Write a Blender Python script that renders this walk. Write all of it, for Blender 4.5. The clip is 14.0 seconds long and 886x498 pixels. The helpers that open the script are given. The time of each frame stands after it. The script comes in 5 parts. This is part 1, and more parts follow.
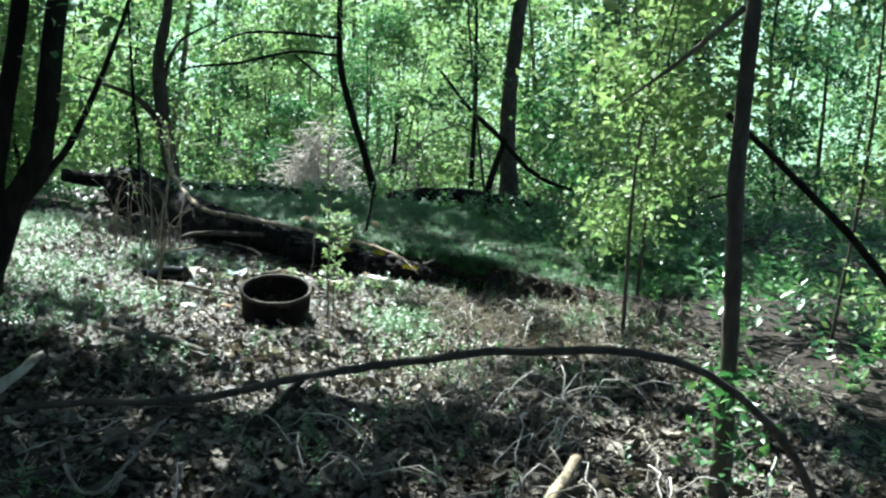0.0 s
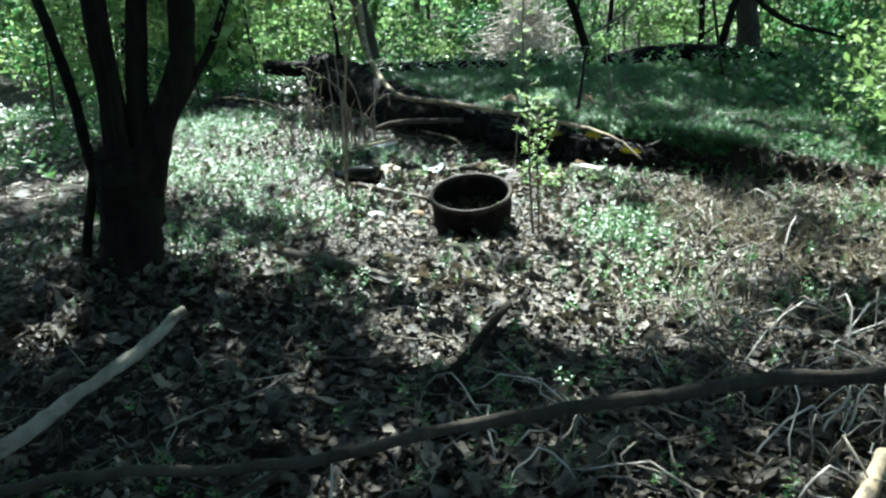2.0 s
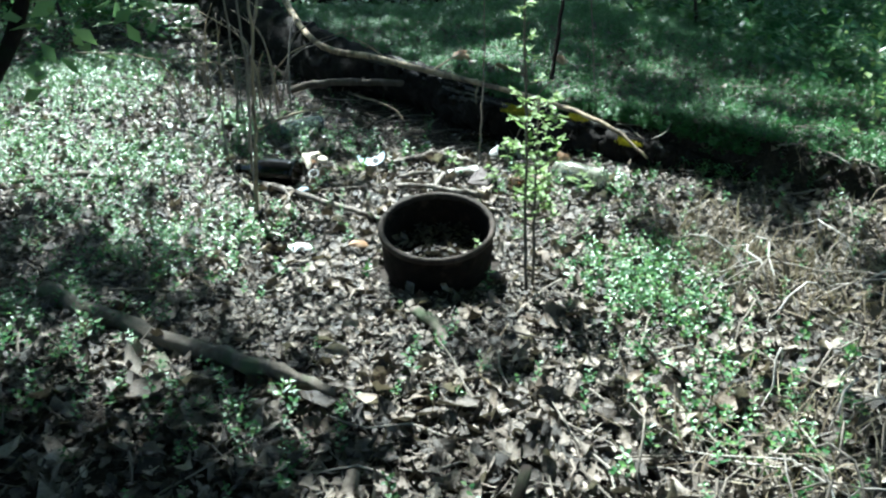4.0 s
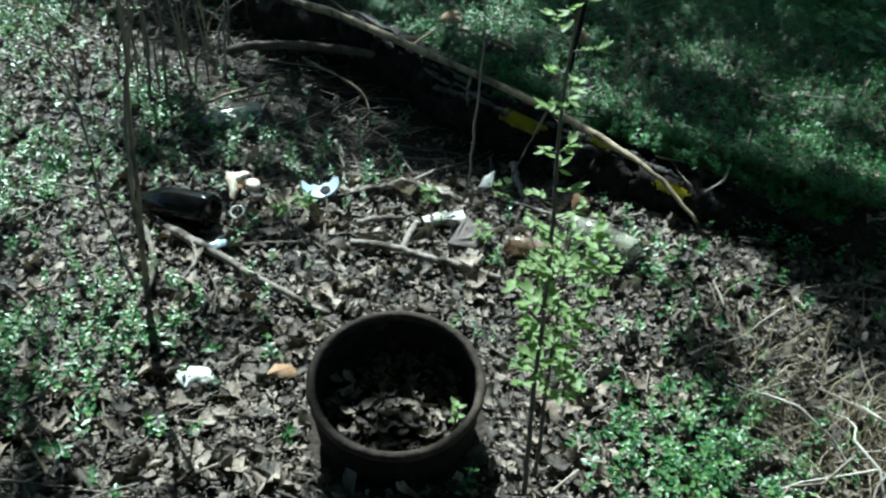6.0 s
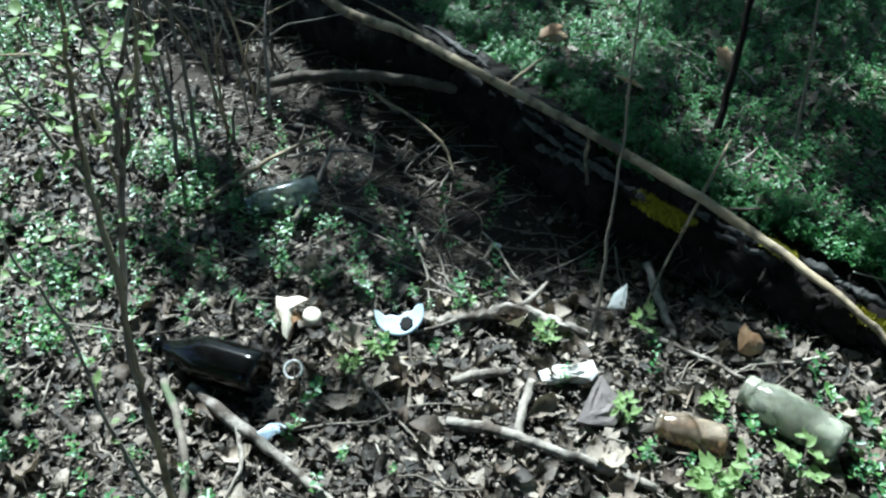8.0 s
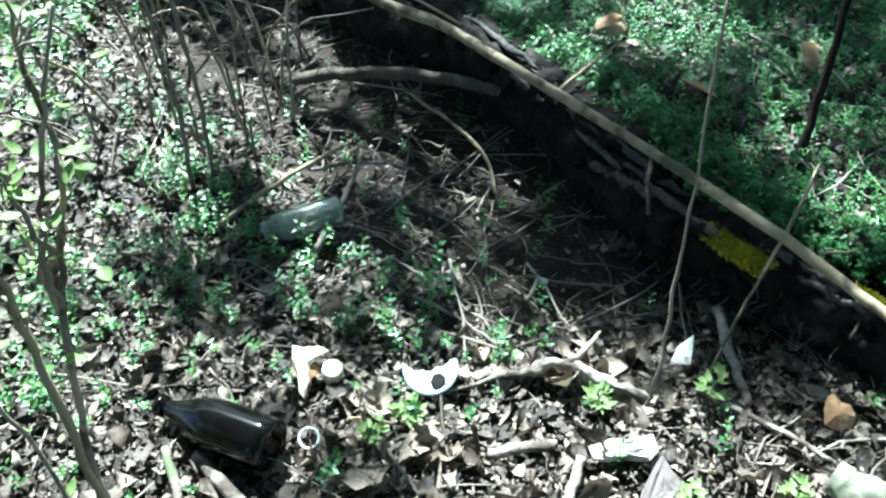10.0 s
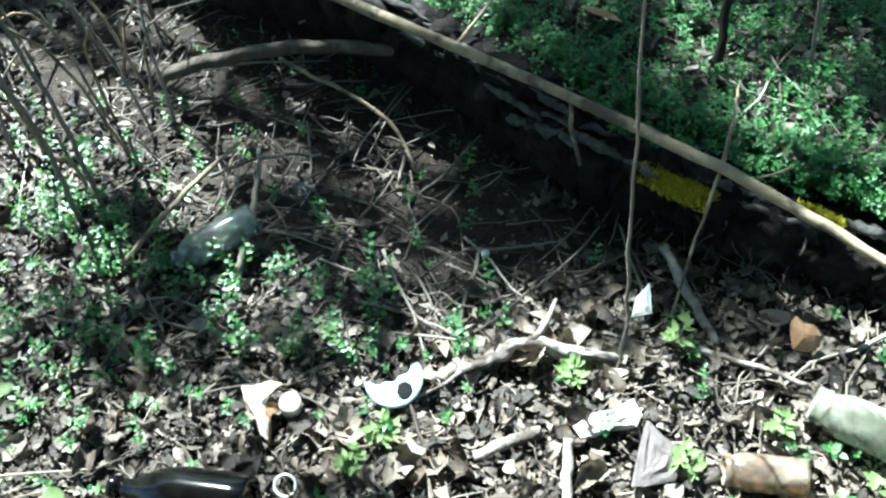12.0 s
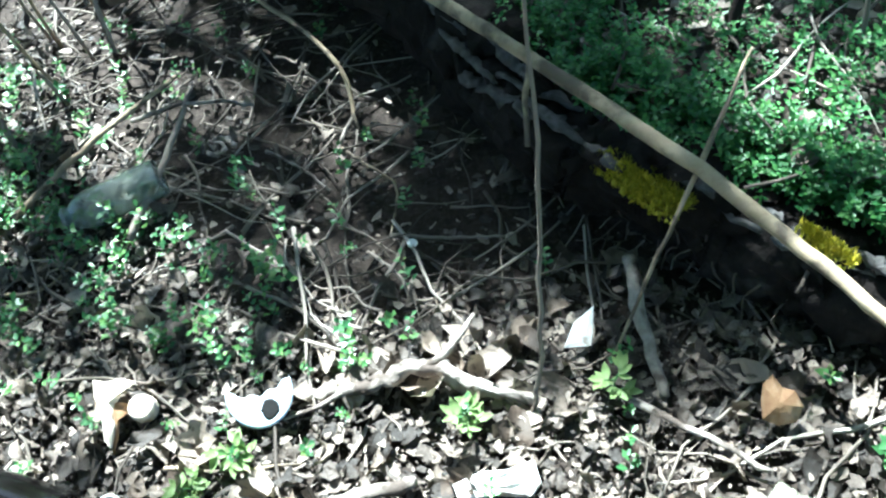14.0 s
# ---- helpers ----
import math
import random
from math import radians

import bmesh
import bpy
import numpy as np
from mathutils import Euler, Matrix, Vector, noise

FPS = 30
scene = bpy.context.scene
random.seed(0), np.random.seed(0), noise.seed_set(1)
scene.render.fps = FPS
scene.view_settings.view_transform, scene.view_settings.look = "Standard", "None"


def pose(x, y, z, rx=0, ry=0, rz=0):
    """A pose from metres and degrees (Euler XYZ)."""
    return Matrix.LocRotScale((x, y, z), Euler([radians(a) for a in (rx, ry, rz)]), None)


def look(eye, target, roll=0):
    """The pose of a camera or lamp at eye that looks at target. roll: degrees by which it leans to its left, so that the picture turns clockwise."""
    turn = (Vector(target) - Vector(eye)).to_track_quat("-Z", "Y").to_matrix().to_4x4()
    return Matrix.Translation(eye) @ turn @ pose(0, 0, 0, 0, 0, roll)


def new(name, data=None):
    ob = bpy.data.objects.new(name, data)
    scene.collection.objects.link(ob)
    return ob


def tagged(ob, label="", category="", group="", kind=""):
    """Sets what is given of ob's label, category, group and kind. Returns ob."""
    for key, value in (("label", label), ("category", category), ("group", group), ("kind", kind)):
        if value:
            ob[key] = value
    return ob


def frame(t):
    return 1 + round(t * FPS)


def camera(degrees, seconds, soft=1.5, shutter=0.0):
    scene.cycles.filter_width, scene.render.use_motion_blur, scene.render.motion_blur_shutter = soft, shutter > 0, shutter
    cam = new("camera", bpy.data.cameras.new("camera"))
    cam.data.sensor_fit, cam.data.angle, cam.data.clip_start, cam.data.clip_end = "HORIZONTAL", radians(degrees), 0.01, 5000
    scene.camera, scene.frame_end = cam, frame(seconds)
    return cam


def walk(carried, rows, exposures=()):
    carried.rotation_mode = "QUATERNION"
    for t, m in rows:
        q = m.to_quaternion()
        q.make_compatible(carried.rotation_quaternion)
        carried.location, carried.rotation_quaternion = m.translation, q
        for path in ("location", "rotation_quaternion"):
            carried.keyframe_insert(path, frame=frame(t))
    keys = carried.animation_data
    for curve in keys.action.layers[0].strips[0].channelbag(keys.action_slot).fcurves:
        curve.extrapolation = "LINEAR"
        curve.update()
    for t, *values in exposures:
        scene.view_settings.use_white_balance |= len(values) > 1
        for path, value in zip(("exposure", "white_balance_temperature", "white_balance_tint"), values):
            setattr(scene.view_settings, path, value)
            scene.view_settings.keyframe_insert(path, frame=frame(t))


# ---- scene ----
cam = camera(56.0, 14.0, soft=2.3)
PATH = [
    (0, (-0.211, -4.613, 1.227), (0.295, -2.708, 0.885), 3.5),
    (0.5, (-0.093, -4.373, 1.196), (0.196, -2.443, 0.758), -0.1),
    (1, (0.011, -4.127, 1.222), (0.088, -2.172, 0.808), -1.0),
    (1.5, (0.015, -4.161, 1.225), (-0.024, -2.272, 0.57), -3.4),
    (2, (-0.031, -3.847, 1.217), (-0.057, -1.959, 0.558), -3.2),
    (2.2, (-0.045, -3.741, 1.208), (-0.15, -1.869, 0.514), -2.6),
    (4.3, (-0.177, -2.45, 1.318), (0.021, -0.676, 0.417), -0.4),
    (4.5, (-0.142, -2.368, 1.337), (0.026, -0.609, 0.399), -0.7),
    (5, (-0.042, -2.073, 1.374), (-0.021, -0.36, 0.342), 1.1),
    (5.5, (-0.023, -1.773, 1.386), (0.204, -0.141, 0.253), 4.3),
    (6, (-0.037, -1.441, 1.422), (0.188, 0.208, 0.312), 3.6),
    (6.5, (-0.023, -1.164, 1.534), (-0.171, 0.484, 0.411), -0.3),
    (7, (-0.027, -0.906, 1.516), (-0.063, 0.727, 0.361), -0.6),
    (7.5, (-0.074, -0.676, 1.5), (0.013, 0.889, 0.258), 0.2),
    (8, (-0.119, -0.485, 1.54), (-0.018, 1.025, 0.233), 0.6),
    (8.5, (-0.076, -0.284, 1.533), (-0.084, 1.214, 0.207), -0.2),
    (8.7, (-0.082, -0.241, 1.528), (-0.133, 1.235, 0.18), -2.4),
    (10.8, (-0.077, -0.085, 1.534), (-0.07, 1.332, 0.123), -2.0),
    (11, (-0.082, -0.064, 1.542), (-0.1, 1.348, 0.126), -4.0),
    (11.5, (-0.12, 0.022, 1.568), (-0.159, 1.377, 0.098), -7.7),
    (12, (-0.135, 0.111, 1.576), (0.061, 1.334, 0.006), -6.5),
    (12.5, (0.023, 0.158, 1.517), (0.068, 1.288, -0.133), -10.2),
    (13, (0.255, 0.169, 1.454), (0.056, 1.362, -0.139), -15.9),
    (13.5, (0.326, 0.173, 1.432), (0.1, 1.392, -0.138), -18.1),
    (14, (0.341, 0.37, 1.338), (0.182, 1.483, -0.316), -15.6),
]
EXPOSURES = [(0.0, 2.16, 5600, -2), (0.5, 2.08, 5600, -3), (1.0, 2.12, 5600, -3), (2.0, 2.22, 5600, -4), (4.5, 2.19, 5380, -3), (5.0, 1.97, 5380, -3), (5.5, 1.82, 5330, -5), (6.0, 1.39, 5280, -8), (7.0, 1.4, 5280, -6), (8.0, 1.74, 5180, -4), (8.5, 2.1, 5180, -4), (11.0, 2.75, 5310, -5), (11.5, 2.58, 5330, -5), (12.0, 2.68, 5310, -3), (13.0, 2.76, 5260, -2), (14.0, 3.12, 5210, -2)]
walk(cam, [(t, look(e, g, r)) for t, e, g, r in PATH], EXPOSURES)


# ---- world and sun ----
SUN_WAY = Vector((0.13, -0.66, -0.80)).normalized()  # the way the light travels
world = bpy.data.worlds.new("sky")
world.use_nodes = True
scene.world = world
sky = world.node_tree.nodes.new("ShaderNodeTexSky")
sky.sky_type, sky.sun_disc = "NISHITA", False
sky.sun_elevation = math.asin(-SUN_WAY.z)
sky.sun_rotation = math.atan2(-SUN_WAY.x, -SUN_WAY.y)
background = world.node_tree.nodes["Background"]
background.inputs["Strength"].default_value = 0.05
world.node_tree.links.new(sky.outputs["Color"], background.inputs["Color"])
sun = new("sun", bpy.data.lights.new("sun", "SUN"))
sun.data.energy, sun.data.angle, sun.data.color = 5.0, radians(0.5), (1.0, 0.95, 0.86)
sun.matrix_world = look((0, 0, 20), Vector((0, 0, 20)) + SUN_WAY)


# ---- materials ----
def material(name, colours, scale=20.0, rough=0.8, bump=0.3, detail=8.0, metallic=0.0, leafy=0.0, island=0.0, stretch=(1, 1, 1),
             spots=None, transmission=0.0, spec=0.3, ior=1.45, bump_scale=None, single=0.0):
    """A surface of several colours mixed by noise at two scales; island: how far pieces of one mesh differ; single: how far objects differ; leafy: how much light passes through;
    spots: (colour, scale, how much) for a second stain."""
    mat = bpy.data.materials.new(name)
    mat.use_nodes = True
    nt = mat.node_tree
    nodes, links = nt.nodes, nt.links
    bsdf = nodes["Principled BSDF"]
    coord = nodes.new("ShaderNodeTexCoord")
    mapping = nodes.new("ShaderNodeMapping")
    mapping.inputs["Scale"].default_value = stretch
    links.new(coord.outputs["Object"], mapping.inputs["Vector"])
    n1 = nodes.new("ShaderNodeTexNoise")
    n1.inputs["Scale"].default_value, n1.inputs["Detail"].default_value = scale, detail
    n1.inputs["Roughness"].default_value = 0.65
    links.new(mapping.outputs["Vector"], n1.inputs["Vector"])
    n2 = nodes.new("ShaderNodeTexNoise")
    n2.inputs["Scale"].default_value, n2.inputs["Detail"].default_value = scale * 0.13, 3.0
    links.new(coord.outputs["Object"], n2.inputs["Vector"])
    mix = nodes.new("ShaderNodeMath")
    mix.operation = "MULTIPLY_ADD"
    mix.inputs[1].default_value = 0.6
    links.new(n1.outputs["Fac"], mix.inputs[0])
    half = nodes.new("ShaderNodeMath")
    half.operation = "MULTIPLY"
    half.inputs[1].default_value = 0.4
    links.new(n2.outputs["Fac"], half.inputs[0])
    links.new(half.outputs[0], mix.inputs[2])
    fac = mix.outputs[0]
    if single:
        info = nodes.new("ShaderNodeObjectInfo")
        blend = nodes.new("ShaderNodeMix")
        blend.inputs[0].default_value = single
        links.new(fac, blend.inputs[2])
        links.new(info.outputs["Random"], blend.inputs[3])
        fac, island = blend.outputs[0], single
    elif island:
        geo = nodes.new("ShaderNodeNewGeometry")
        blend = nodes.new("ShaderNodeMix")
        blend.inputs[0].default_value = island
        links.new(fac, blend.inputs[2])
        links.new(geo.outputs["Random Per Island"], blend.inputs[3])
        fac = blend.outputs[0]
    ramp = nodes.new("ShaderNodeValToRGB")
    low, high = (0.32, 0.68) if not island else (0.32 * (1 - island) + 0.02, 0.68 * (1 - island) + 0.98 * island)
    els = ramp.color_ramp.elements
    while len(els) < len(colours):
        els.new(0.5)
    for i, c in enumerate(colours):
        els[i].position = low + (high - low) * i / max(1, len(colours) - 1)
        els[i].color = (*c, 1)
    links.new(fac, ramp.inputs["Fac"])
    colour = ramp.outputs["Color"]
    if spots:
        n3 = nodes.new("ShaderNodeTexNoise")
        n3.inputs["Scale"].default_value, n3.inputs["Detail"].default_value = spots[1], 6.0
        links.new(coord.outputs["Object"], n3.inputs["Vector"])
        cut = nodes.new("ShaderNodeMapRange")
        cut.inputs[1].default_value, cut.inputs[2].default_value = 0.62 - 0.3 * spots[2], 0.72 - 0.3 * spots[2]
        links.new(n3.outputs["Fac"], cut.inputs[0])
        stain = nodes.new("ShaderNodeMix")
        stain.data_type = "RGBA"
        links.new(cut.outputs[0], stain.inputs[0])
        links.new(colour, stain.inputs[6])
        stain.inputs[7].default_value = (*spots[0], 1)
        colour = stain.outputs[2]
    links.new(colour, bsdf.inputs["Base Color"])
    bsdf.inputs["Roughness"].default_value = rough
    bsdf.inputs["Metallic"].default_value = metallic
    bsdf.inputs["Specular IOR Level"].default_value = spec
    bsdf.inputs["Transmission Weight"].default_value = transmission
    bsdf.inputs["IOR"].default_value = ior
    if bump:
        b = nodes.new("ShaderNodeBump")
        b.inputs["Strength"].default_value, b.inputs["Distance"].default_value = bump, 0.01
        n4 = n1
        if bump_scale:
            n4 = nodes.new("ShaderNodeTexNoise")
            n4.inputs["Scale"].default_value, n4.inputs["Detail"].default_value = bump_scale, 8.0
            links.new(mapping.outputs["Vector"], n4.inputs["Vector"])
        links.new(n4.outputs["Fac"], b.inputs["Height"])
        links.new(b.outputs["Normal"], bsdf.inputs["Normal"])
    if leafy:
        out = nodes["Material Output"]
        thin = nodes.new("ShaderNodeBsdfTranslucent")
        warm = nodes.new("ShaderNodeMix")
        warm.data_type, warm.blend_type = "RGBA", "MULTIPLY"
        warm.inputs[0].default_value = 1.0
        warm.inputs[7].default_value = (1.15, 1.25, 0.95, 1)
        links.new(colour, warm.inputs[6])
        links.new(warm.outputs[2], thin.inputs["Color"])
        both = nodes.new("ShaderNodeMixShader")
        both.inputs[0].default_value = leafy
        links.new(bsdf.outputs[0], both.inputs[1])
        links.new(thin.outputs[0], both.inputs[2])
        links.new(both.outputs[0], out.inputs["Surface"])
    return mat


SOIL = material("soil", [(0.010, 0.008, 0.006), (0.028, 0.021, 0.017), (0.06, 0.047, 0.037)], 60, 0.95, 0.7, spots=((0.05, 0.039, 0.031), 90, 0.3))
LITTER = material("dead_leaf", [(0.010, 0.008, 0.006), (0.022, 0.017, 0.013), (0.048, 0.038, 0.030), (0.095, 0.076, 0.061), (0.18, 0.145, 0.115), (0.28, 0.232, 0.188), (0.42, 0.365, 0.31)], 130, 0.50, 0.5, island=0.48, leafy=0.1, spec=0.45)
LEAF = material("fallen_leaf", [(0.03, 0.022, 0.016), (0.09, 0.065, 0.047), (0.20, 0.155, 0.12), (0.28, 0.225, 0.175), (0.42, 0.36, 0.295)], 60, 0.6, 0.5, single=0.6, leafy=0.1, spec=0.4, spots=((0.05, 0.036, 0.027), 45, 0.12))
BARETWIG = material("bare_twig", [(0.03, 0.024, 0.02), (0.09, 0.075, 0.06), (0.22, 0.19, 0.16)], 60, 0.8, 0.4, single=0.7)
TWIG = material("twig", [(0.05, 0.04, 0.033), (0.16, 0.135, 0.11), (0.38, 0.34, 0.29)], 60, 0.8, 0.4, island=0.7)
HERB = material("herb_leaf", [(0.03, 0.095, 0.036), (0.065, 0.17, 0.055), (0.165, 0.285, 0.08)], 30, 0.36, 0.2, island=0.7, leafy=0.32, spec=0.65)
FERN = material("ground_cover_leaf", [(0.022, 0.085, 0.026), (0.05, 0.16, 0.042), (0.10, 0.235, 0.06)], 30, 0.42, 0.2, island=0.7, leafy=0.3, spec=0.5)
SPRING = material("young_leaf", [(0.13, 0.205, 0.075), (0.215, 0.305, 0.12), (0.33, 0.40, 0.19)], 30, 0.45, 0.2, island=0.6, leafy=0.45)
FOLIAGE = material("tree_leaf", [(0.10, 0.17, 0.085), (0.19, 0.285, 0.135), (0.32, 0.41, 0.20)], 10, 0.5, 0.1, island=0.7, leafy=0.52)
# Deep green leaf; shade on the darker trees is put into this colour.
DEEP = material("shade_toned_leaf", [(0.03, 0.09, 0.045), (0.065, 0.16, 0.07), (0.12, 0.23, 0.09)], 10, 0.5, 0.1, island=0.7, leafy=0.35)
CANOPY = material("canopy_leaf", [(0.03, 0.07, 0.025), (0.06, 0.13, 0.04), (0.11, 0.20, 0.06)], 10, 0.5, 0.1, island=0.7, leafy=0.22)
DRY = material("dry_grass", [(0.12, 0.09, 0.06), (0.22, 0.175, 0.12), (0.36, 0.31, 0.23)], 40, 0.8, 0.1, island=0.7, leafy=0.2)
BARK = material("dark_bark", [(0.006, 0.005, 0.004), (0.016, 0.012, 0.010), (0.036, 0.028, 0.022)], 26, 0.95, 1.0, stretch=(1, 1, 0.22), spots=((0.018, 0.022, 0.012), 7, 0.3), spec=0.15)
GREYBARK = material("grey_bark", [(0.06, 0.05, 0.04), (0.13, 0.11, 0.09), (0.22, 0.19, 0.16)], 30, 0.9, 0.8, stretch=(1, 1, 0.25), spots=((0.10, 0.12, 0.07), 9, 0.3))
BROWNBARK = material("brown_bark", [(0.03, 0.024, 0.02), (0.07, 0.056, 0.045), (0.13, 0.108, 0.088)], 34, 0.85, 0.8, stretch=(1, 1, 0.3))
PALE = material("bare_pale_wood", [(0.15, 0.113, 0.072), (0.29, 0.228, 0.15), (0.40, 0.33, 0.225)], 24, 0.75, 0.5, stretch=(1, 1, 0.3), spots=((0.10, 0.08, 0.058), 13, 0.4))
SILVER = material("weathered_wood", [(0.11, 0.095, 0.08), (0.24, 0.21, 0.18), (0.40, 0.36, 0.32)], 40, 0.85, 0.7, stretch=(1, 1, 0.2), spots=((0.07, 0.055, 0.045), 14, 0.3))
BLEACHED = material("bleached_brush", [(0.30, 0.27, 0.24), (0.48, 0.44, 0.40), (0.62, 0.58, 0.54)], 20, 0.85, 0.4, island=0.6)
WORN = material("worn_pale_wood", [(0.20, 0.17, 0.13), (0.36, 0.32, 0.26), (0.50, 0.46, 0.39)], 26, 0.85, 0.6, stretch=(1, 1, 0.4), spots=((0.13, 0.11, 0.085), 14, 0.35))
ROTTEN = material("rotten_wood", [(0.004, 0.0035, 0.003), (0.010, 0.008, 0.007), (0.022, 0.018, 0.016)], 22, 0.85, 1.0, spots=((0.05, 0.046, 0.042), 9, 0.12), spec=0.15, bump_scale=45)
BARKSTRIP = material("peeling_bark", [(0.022, 0.021, 0.020), (0.06, 0.057, 0.055), (0.14, 0.135, 0.13)], 40, 0.8, 0.8, stretch=(1, 1, 0.3))
MOSS = material("yellow_moss", [(0.20, 0.20, 0.015), (0.36, 0.34, 0.03), (0.52, 0.46, 0.05)], 60, 0.9, 0.6, island=0.6)
RUST = material("rusted_iron", [(0.004, 0.003, 0.0026), (0.010, 0.007, 0.0055), (0.022, 0.014, 0.010)], 30, 0.9, 0.8, spots=((0.04, 0.027, 0.019), 18, 0.12), spec=0.15)
RUSTEDGE = material("worn_rust_edge", [(0.012, 0.009, 0.007), (0.035, 0.025, 0.019), (0.09, 0.068, 0.055)], 40, 0.75, 0.6, metallic=0.2)
WHITE = material("glazed_white", [(0.62, 0.62, 0.60), (0.74, 0.74, 0.72)], 14, 0.25, 0.05, spots=((0.35, 0.30, 0.24), 26, 0.15), spec=0.5)
BLUEWHITE = material("blue_white_glaze", [(0.34, 0.48, 0.63), (0.47, 0.57, 0.68), (0.58, 0.64, 0.70)], 18, 0.2, 0.05, spec=0.5)
CREAM = material("cream_plastic", [(0.62, 0.53, 0.40), (0.78, 0.71, 0.60)], 20, 0.5, 0.15, spots=((0.30, 0.22, 0.14), 24, 0.2))
ORANGE = material("orange_tan_leaf", [(0.22, 0.11, 0.055), (0.36, 0.22, 0.12), (0.58, 0.45, 0.33)], 26, 0.6, 0.3, leafy=0.15)
CHALK = material("weathered_plaster", [(0.50, 0.47, 0.43), (0.66, 0.64, 0.60), (0.76, 0.75, 0.72)], 22, 0.9, 0.8, spots=((0.28, 0.24, 0.20), 16, 0.25))
STONE = material("grey_brown_stone", [(0.10, 0.082, 0.078), (0.17, 0.145, 0.14), (0.25, 0.215, 0.205)], 24, 0.85, 0.6)
BLUE = material("faded_blue_plastic", [(0.05, 0.13, 0.20), (0.10, 0.21, 0.29)], 30, 0.35, 0.4)
BLACK = material("black_char", [(0.008, 0.008, 0.008), (0.02, 0.02, 0.02)], 40, 0.6, 0.3)


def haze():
    """Far greenery with haze and sky gaps painted in; emission stands in for daylight."""
    mat = material("glowing_haze", [(0.07, 0.13, 0.06), (0.18, 0.28, 0.15), (0.32, 0.42, 0.33), (0.46, 0.56, 0.58)], 0.5, 1.0, 0.0)
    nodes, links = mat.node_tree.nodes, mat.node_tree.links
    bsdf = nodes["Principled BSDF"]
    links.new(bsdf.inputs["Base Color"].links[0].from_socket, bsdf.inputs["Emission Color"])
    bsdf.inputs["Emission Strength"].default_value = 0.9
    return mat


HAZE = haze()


def glass(name, colour, rough, dirt, how_much, thick=1.0, ior=1.5):
    """Glass with a film of dirt."""
    mat = material(name, [dirt, tuple(min(1, c * 1.5) for c in dirt)], 22, 0.8, 0.3)
    nodes, links = mat.node_tree.nodes, mat.node_tree.links
    clear = nodes.new("ShaderNodeBsdfPrincipled")
    clear.inputs["Base Color"].default_value = (*colour, 1)
    clear.inputs["Roughness"].default_value = rough
    clear.inputs["Transmission Weight"].default_value = thick
    clear.inputs["IOR"].default_value = ior
    film = nodes.new("ShaderNodeTexNoise")
    film.inputs["Scale"].default_value, film.inputs["Detail"].default_value = 16, 7
    cut = nodes.new("ShaderNodeMapRange")
    cut.inputs[1].default_value, cut.inputs[2].default_value = 0.42, 0.70
    cut.inputs[3].default_value, cut.inputs[4].default_value = how_much * 0.2, how_much
    coord = nodes.new("ShaderNodeTexCoord")
    links.new(coord.outputs["Object"], film.inputs["Vector"])
    links.new(film.outputs["Fac"], cut.inputs[0])
    both = nodes.new("ShaderNodeMixShader")
    links.new(cut.outputs[0], both.inputs[0])
    links.new(clear.outputs[0], both.inputs[1])
    links.new(nodes["Principled BSDF"].outputs[0], both.inputs[2])
    links.new(both.outputs[0], nodes["Material Output"].inputs["Surface"])
    return mat


AMBER = glass("amber_glass", (0.0012, 0.0008, 0.0007), 0.10, (0.0015, 0.0016, 0.0018), 0.3, 0.08, 1.4)
CLEAR = glass("dirty_clear_glass", (0.82, 0.87, 0.80), 0.15, (0.36, 0.36, 0.28), 0.62)
DULL = glass("dull_clear_glass", (0.80, 0.88, 0.84), 0.10, (0.28, 0.31, 0.29), 0.5)
HONEY = glass("honey_glass", (0.86, 0.66, 0.46), 0.15, (0.38, 0.31, 0.24), 0.65)


# ---- shape helpers ----
def smooth(a, b, v):
    u = np.clip((v - a) / (b - a), 0, 1)
    return u * u * (3 - 2 * u)


WAVES = np.random.RandomState(11).uniform(-1, 1, (26, 3))


def wavy(x, y, scale):
    """Cheap smooth noise in about -1..1 for arrays."""
    total = 0.0
    for i, (a, b, c) in enumerate(WAVES):
        turn = i * 2.399
        k = scale * (0.6 + 1.6 * (i % 7) / 6)
        total = total + np.sin(k * (x * math.cos(turn) + y * math.sin(turn)) + 9 * c + 3 * a) * (0.6 + 0.4 * b)
    return total / 6.0


LOG_Y = (0.0, 0.58, 0.74, 0.89, 1.17, 1.38, 1.66, 2.14, 2.9, 4.0, 4.85, 9.0)
LOG_X = (2.3, 1.50, 1.25, 1.06, 0.76, 0.53, 0.36, 0.07, -0.50, -0.90, -1.30, -3.3)


def past_log(x, y):
    """Metres beyond the middle of the fallen log."""
    return (x - np.interp(y, LOG_Y, LOG_X)) * 0.76


def height(x, y):
    """The ground's height."""
    d = past_log(x, y)
    z = 0.022 * wavy(x, y, 1.5) + 0.009 * wavy(x + 5, y - 3, 6.0)
    z = z + 0.195 * smooth(-0.01, 0.085, d) * (1 - smooth(3.5, 5.5, y)) * (1 - 0.8 * smooth(1.2, 2.6, x))
    z = z - 0.05 * np.exp(-((d + 0.3) / 0.25) ** 2) * smooth(0.8, 1.3, y)
    z = z + 0.17 * np.exp(-((x + 1.32) ** 2 + (y + 0.78) ** 2) / 0.35)
    z = z - 1.3 * smooth(5.2, 9.5, y + 0.15 * x) - 0.35 * smooth(1.8, 4.5, -x) * smooth(0.5, 3, y)
    z = z + 0.10 * wavy(x * 0.3, y * 0.3, 1.0) * smooth(6, 14, np.hypot(x, y))
    return z


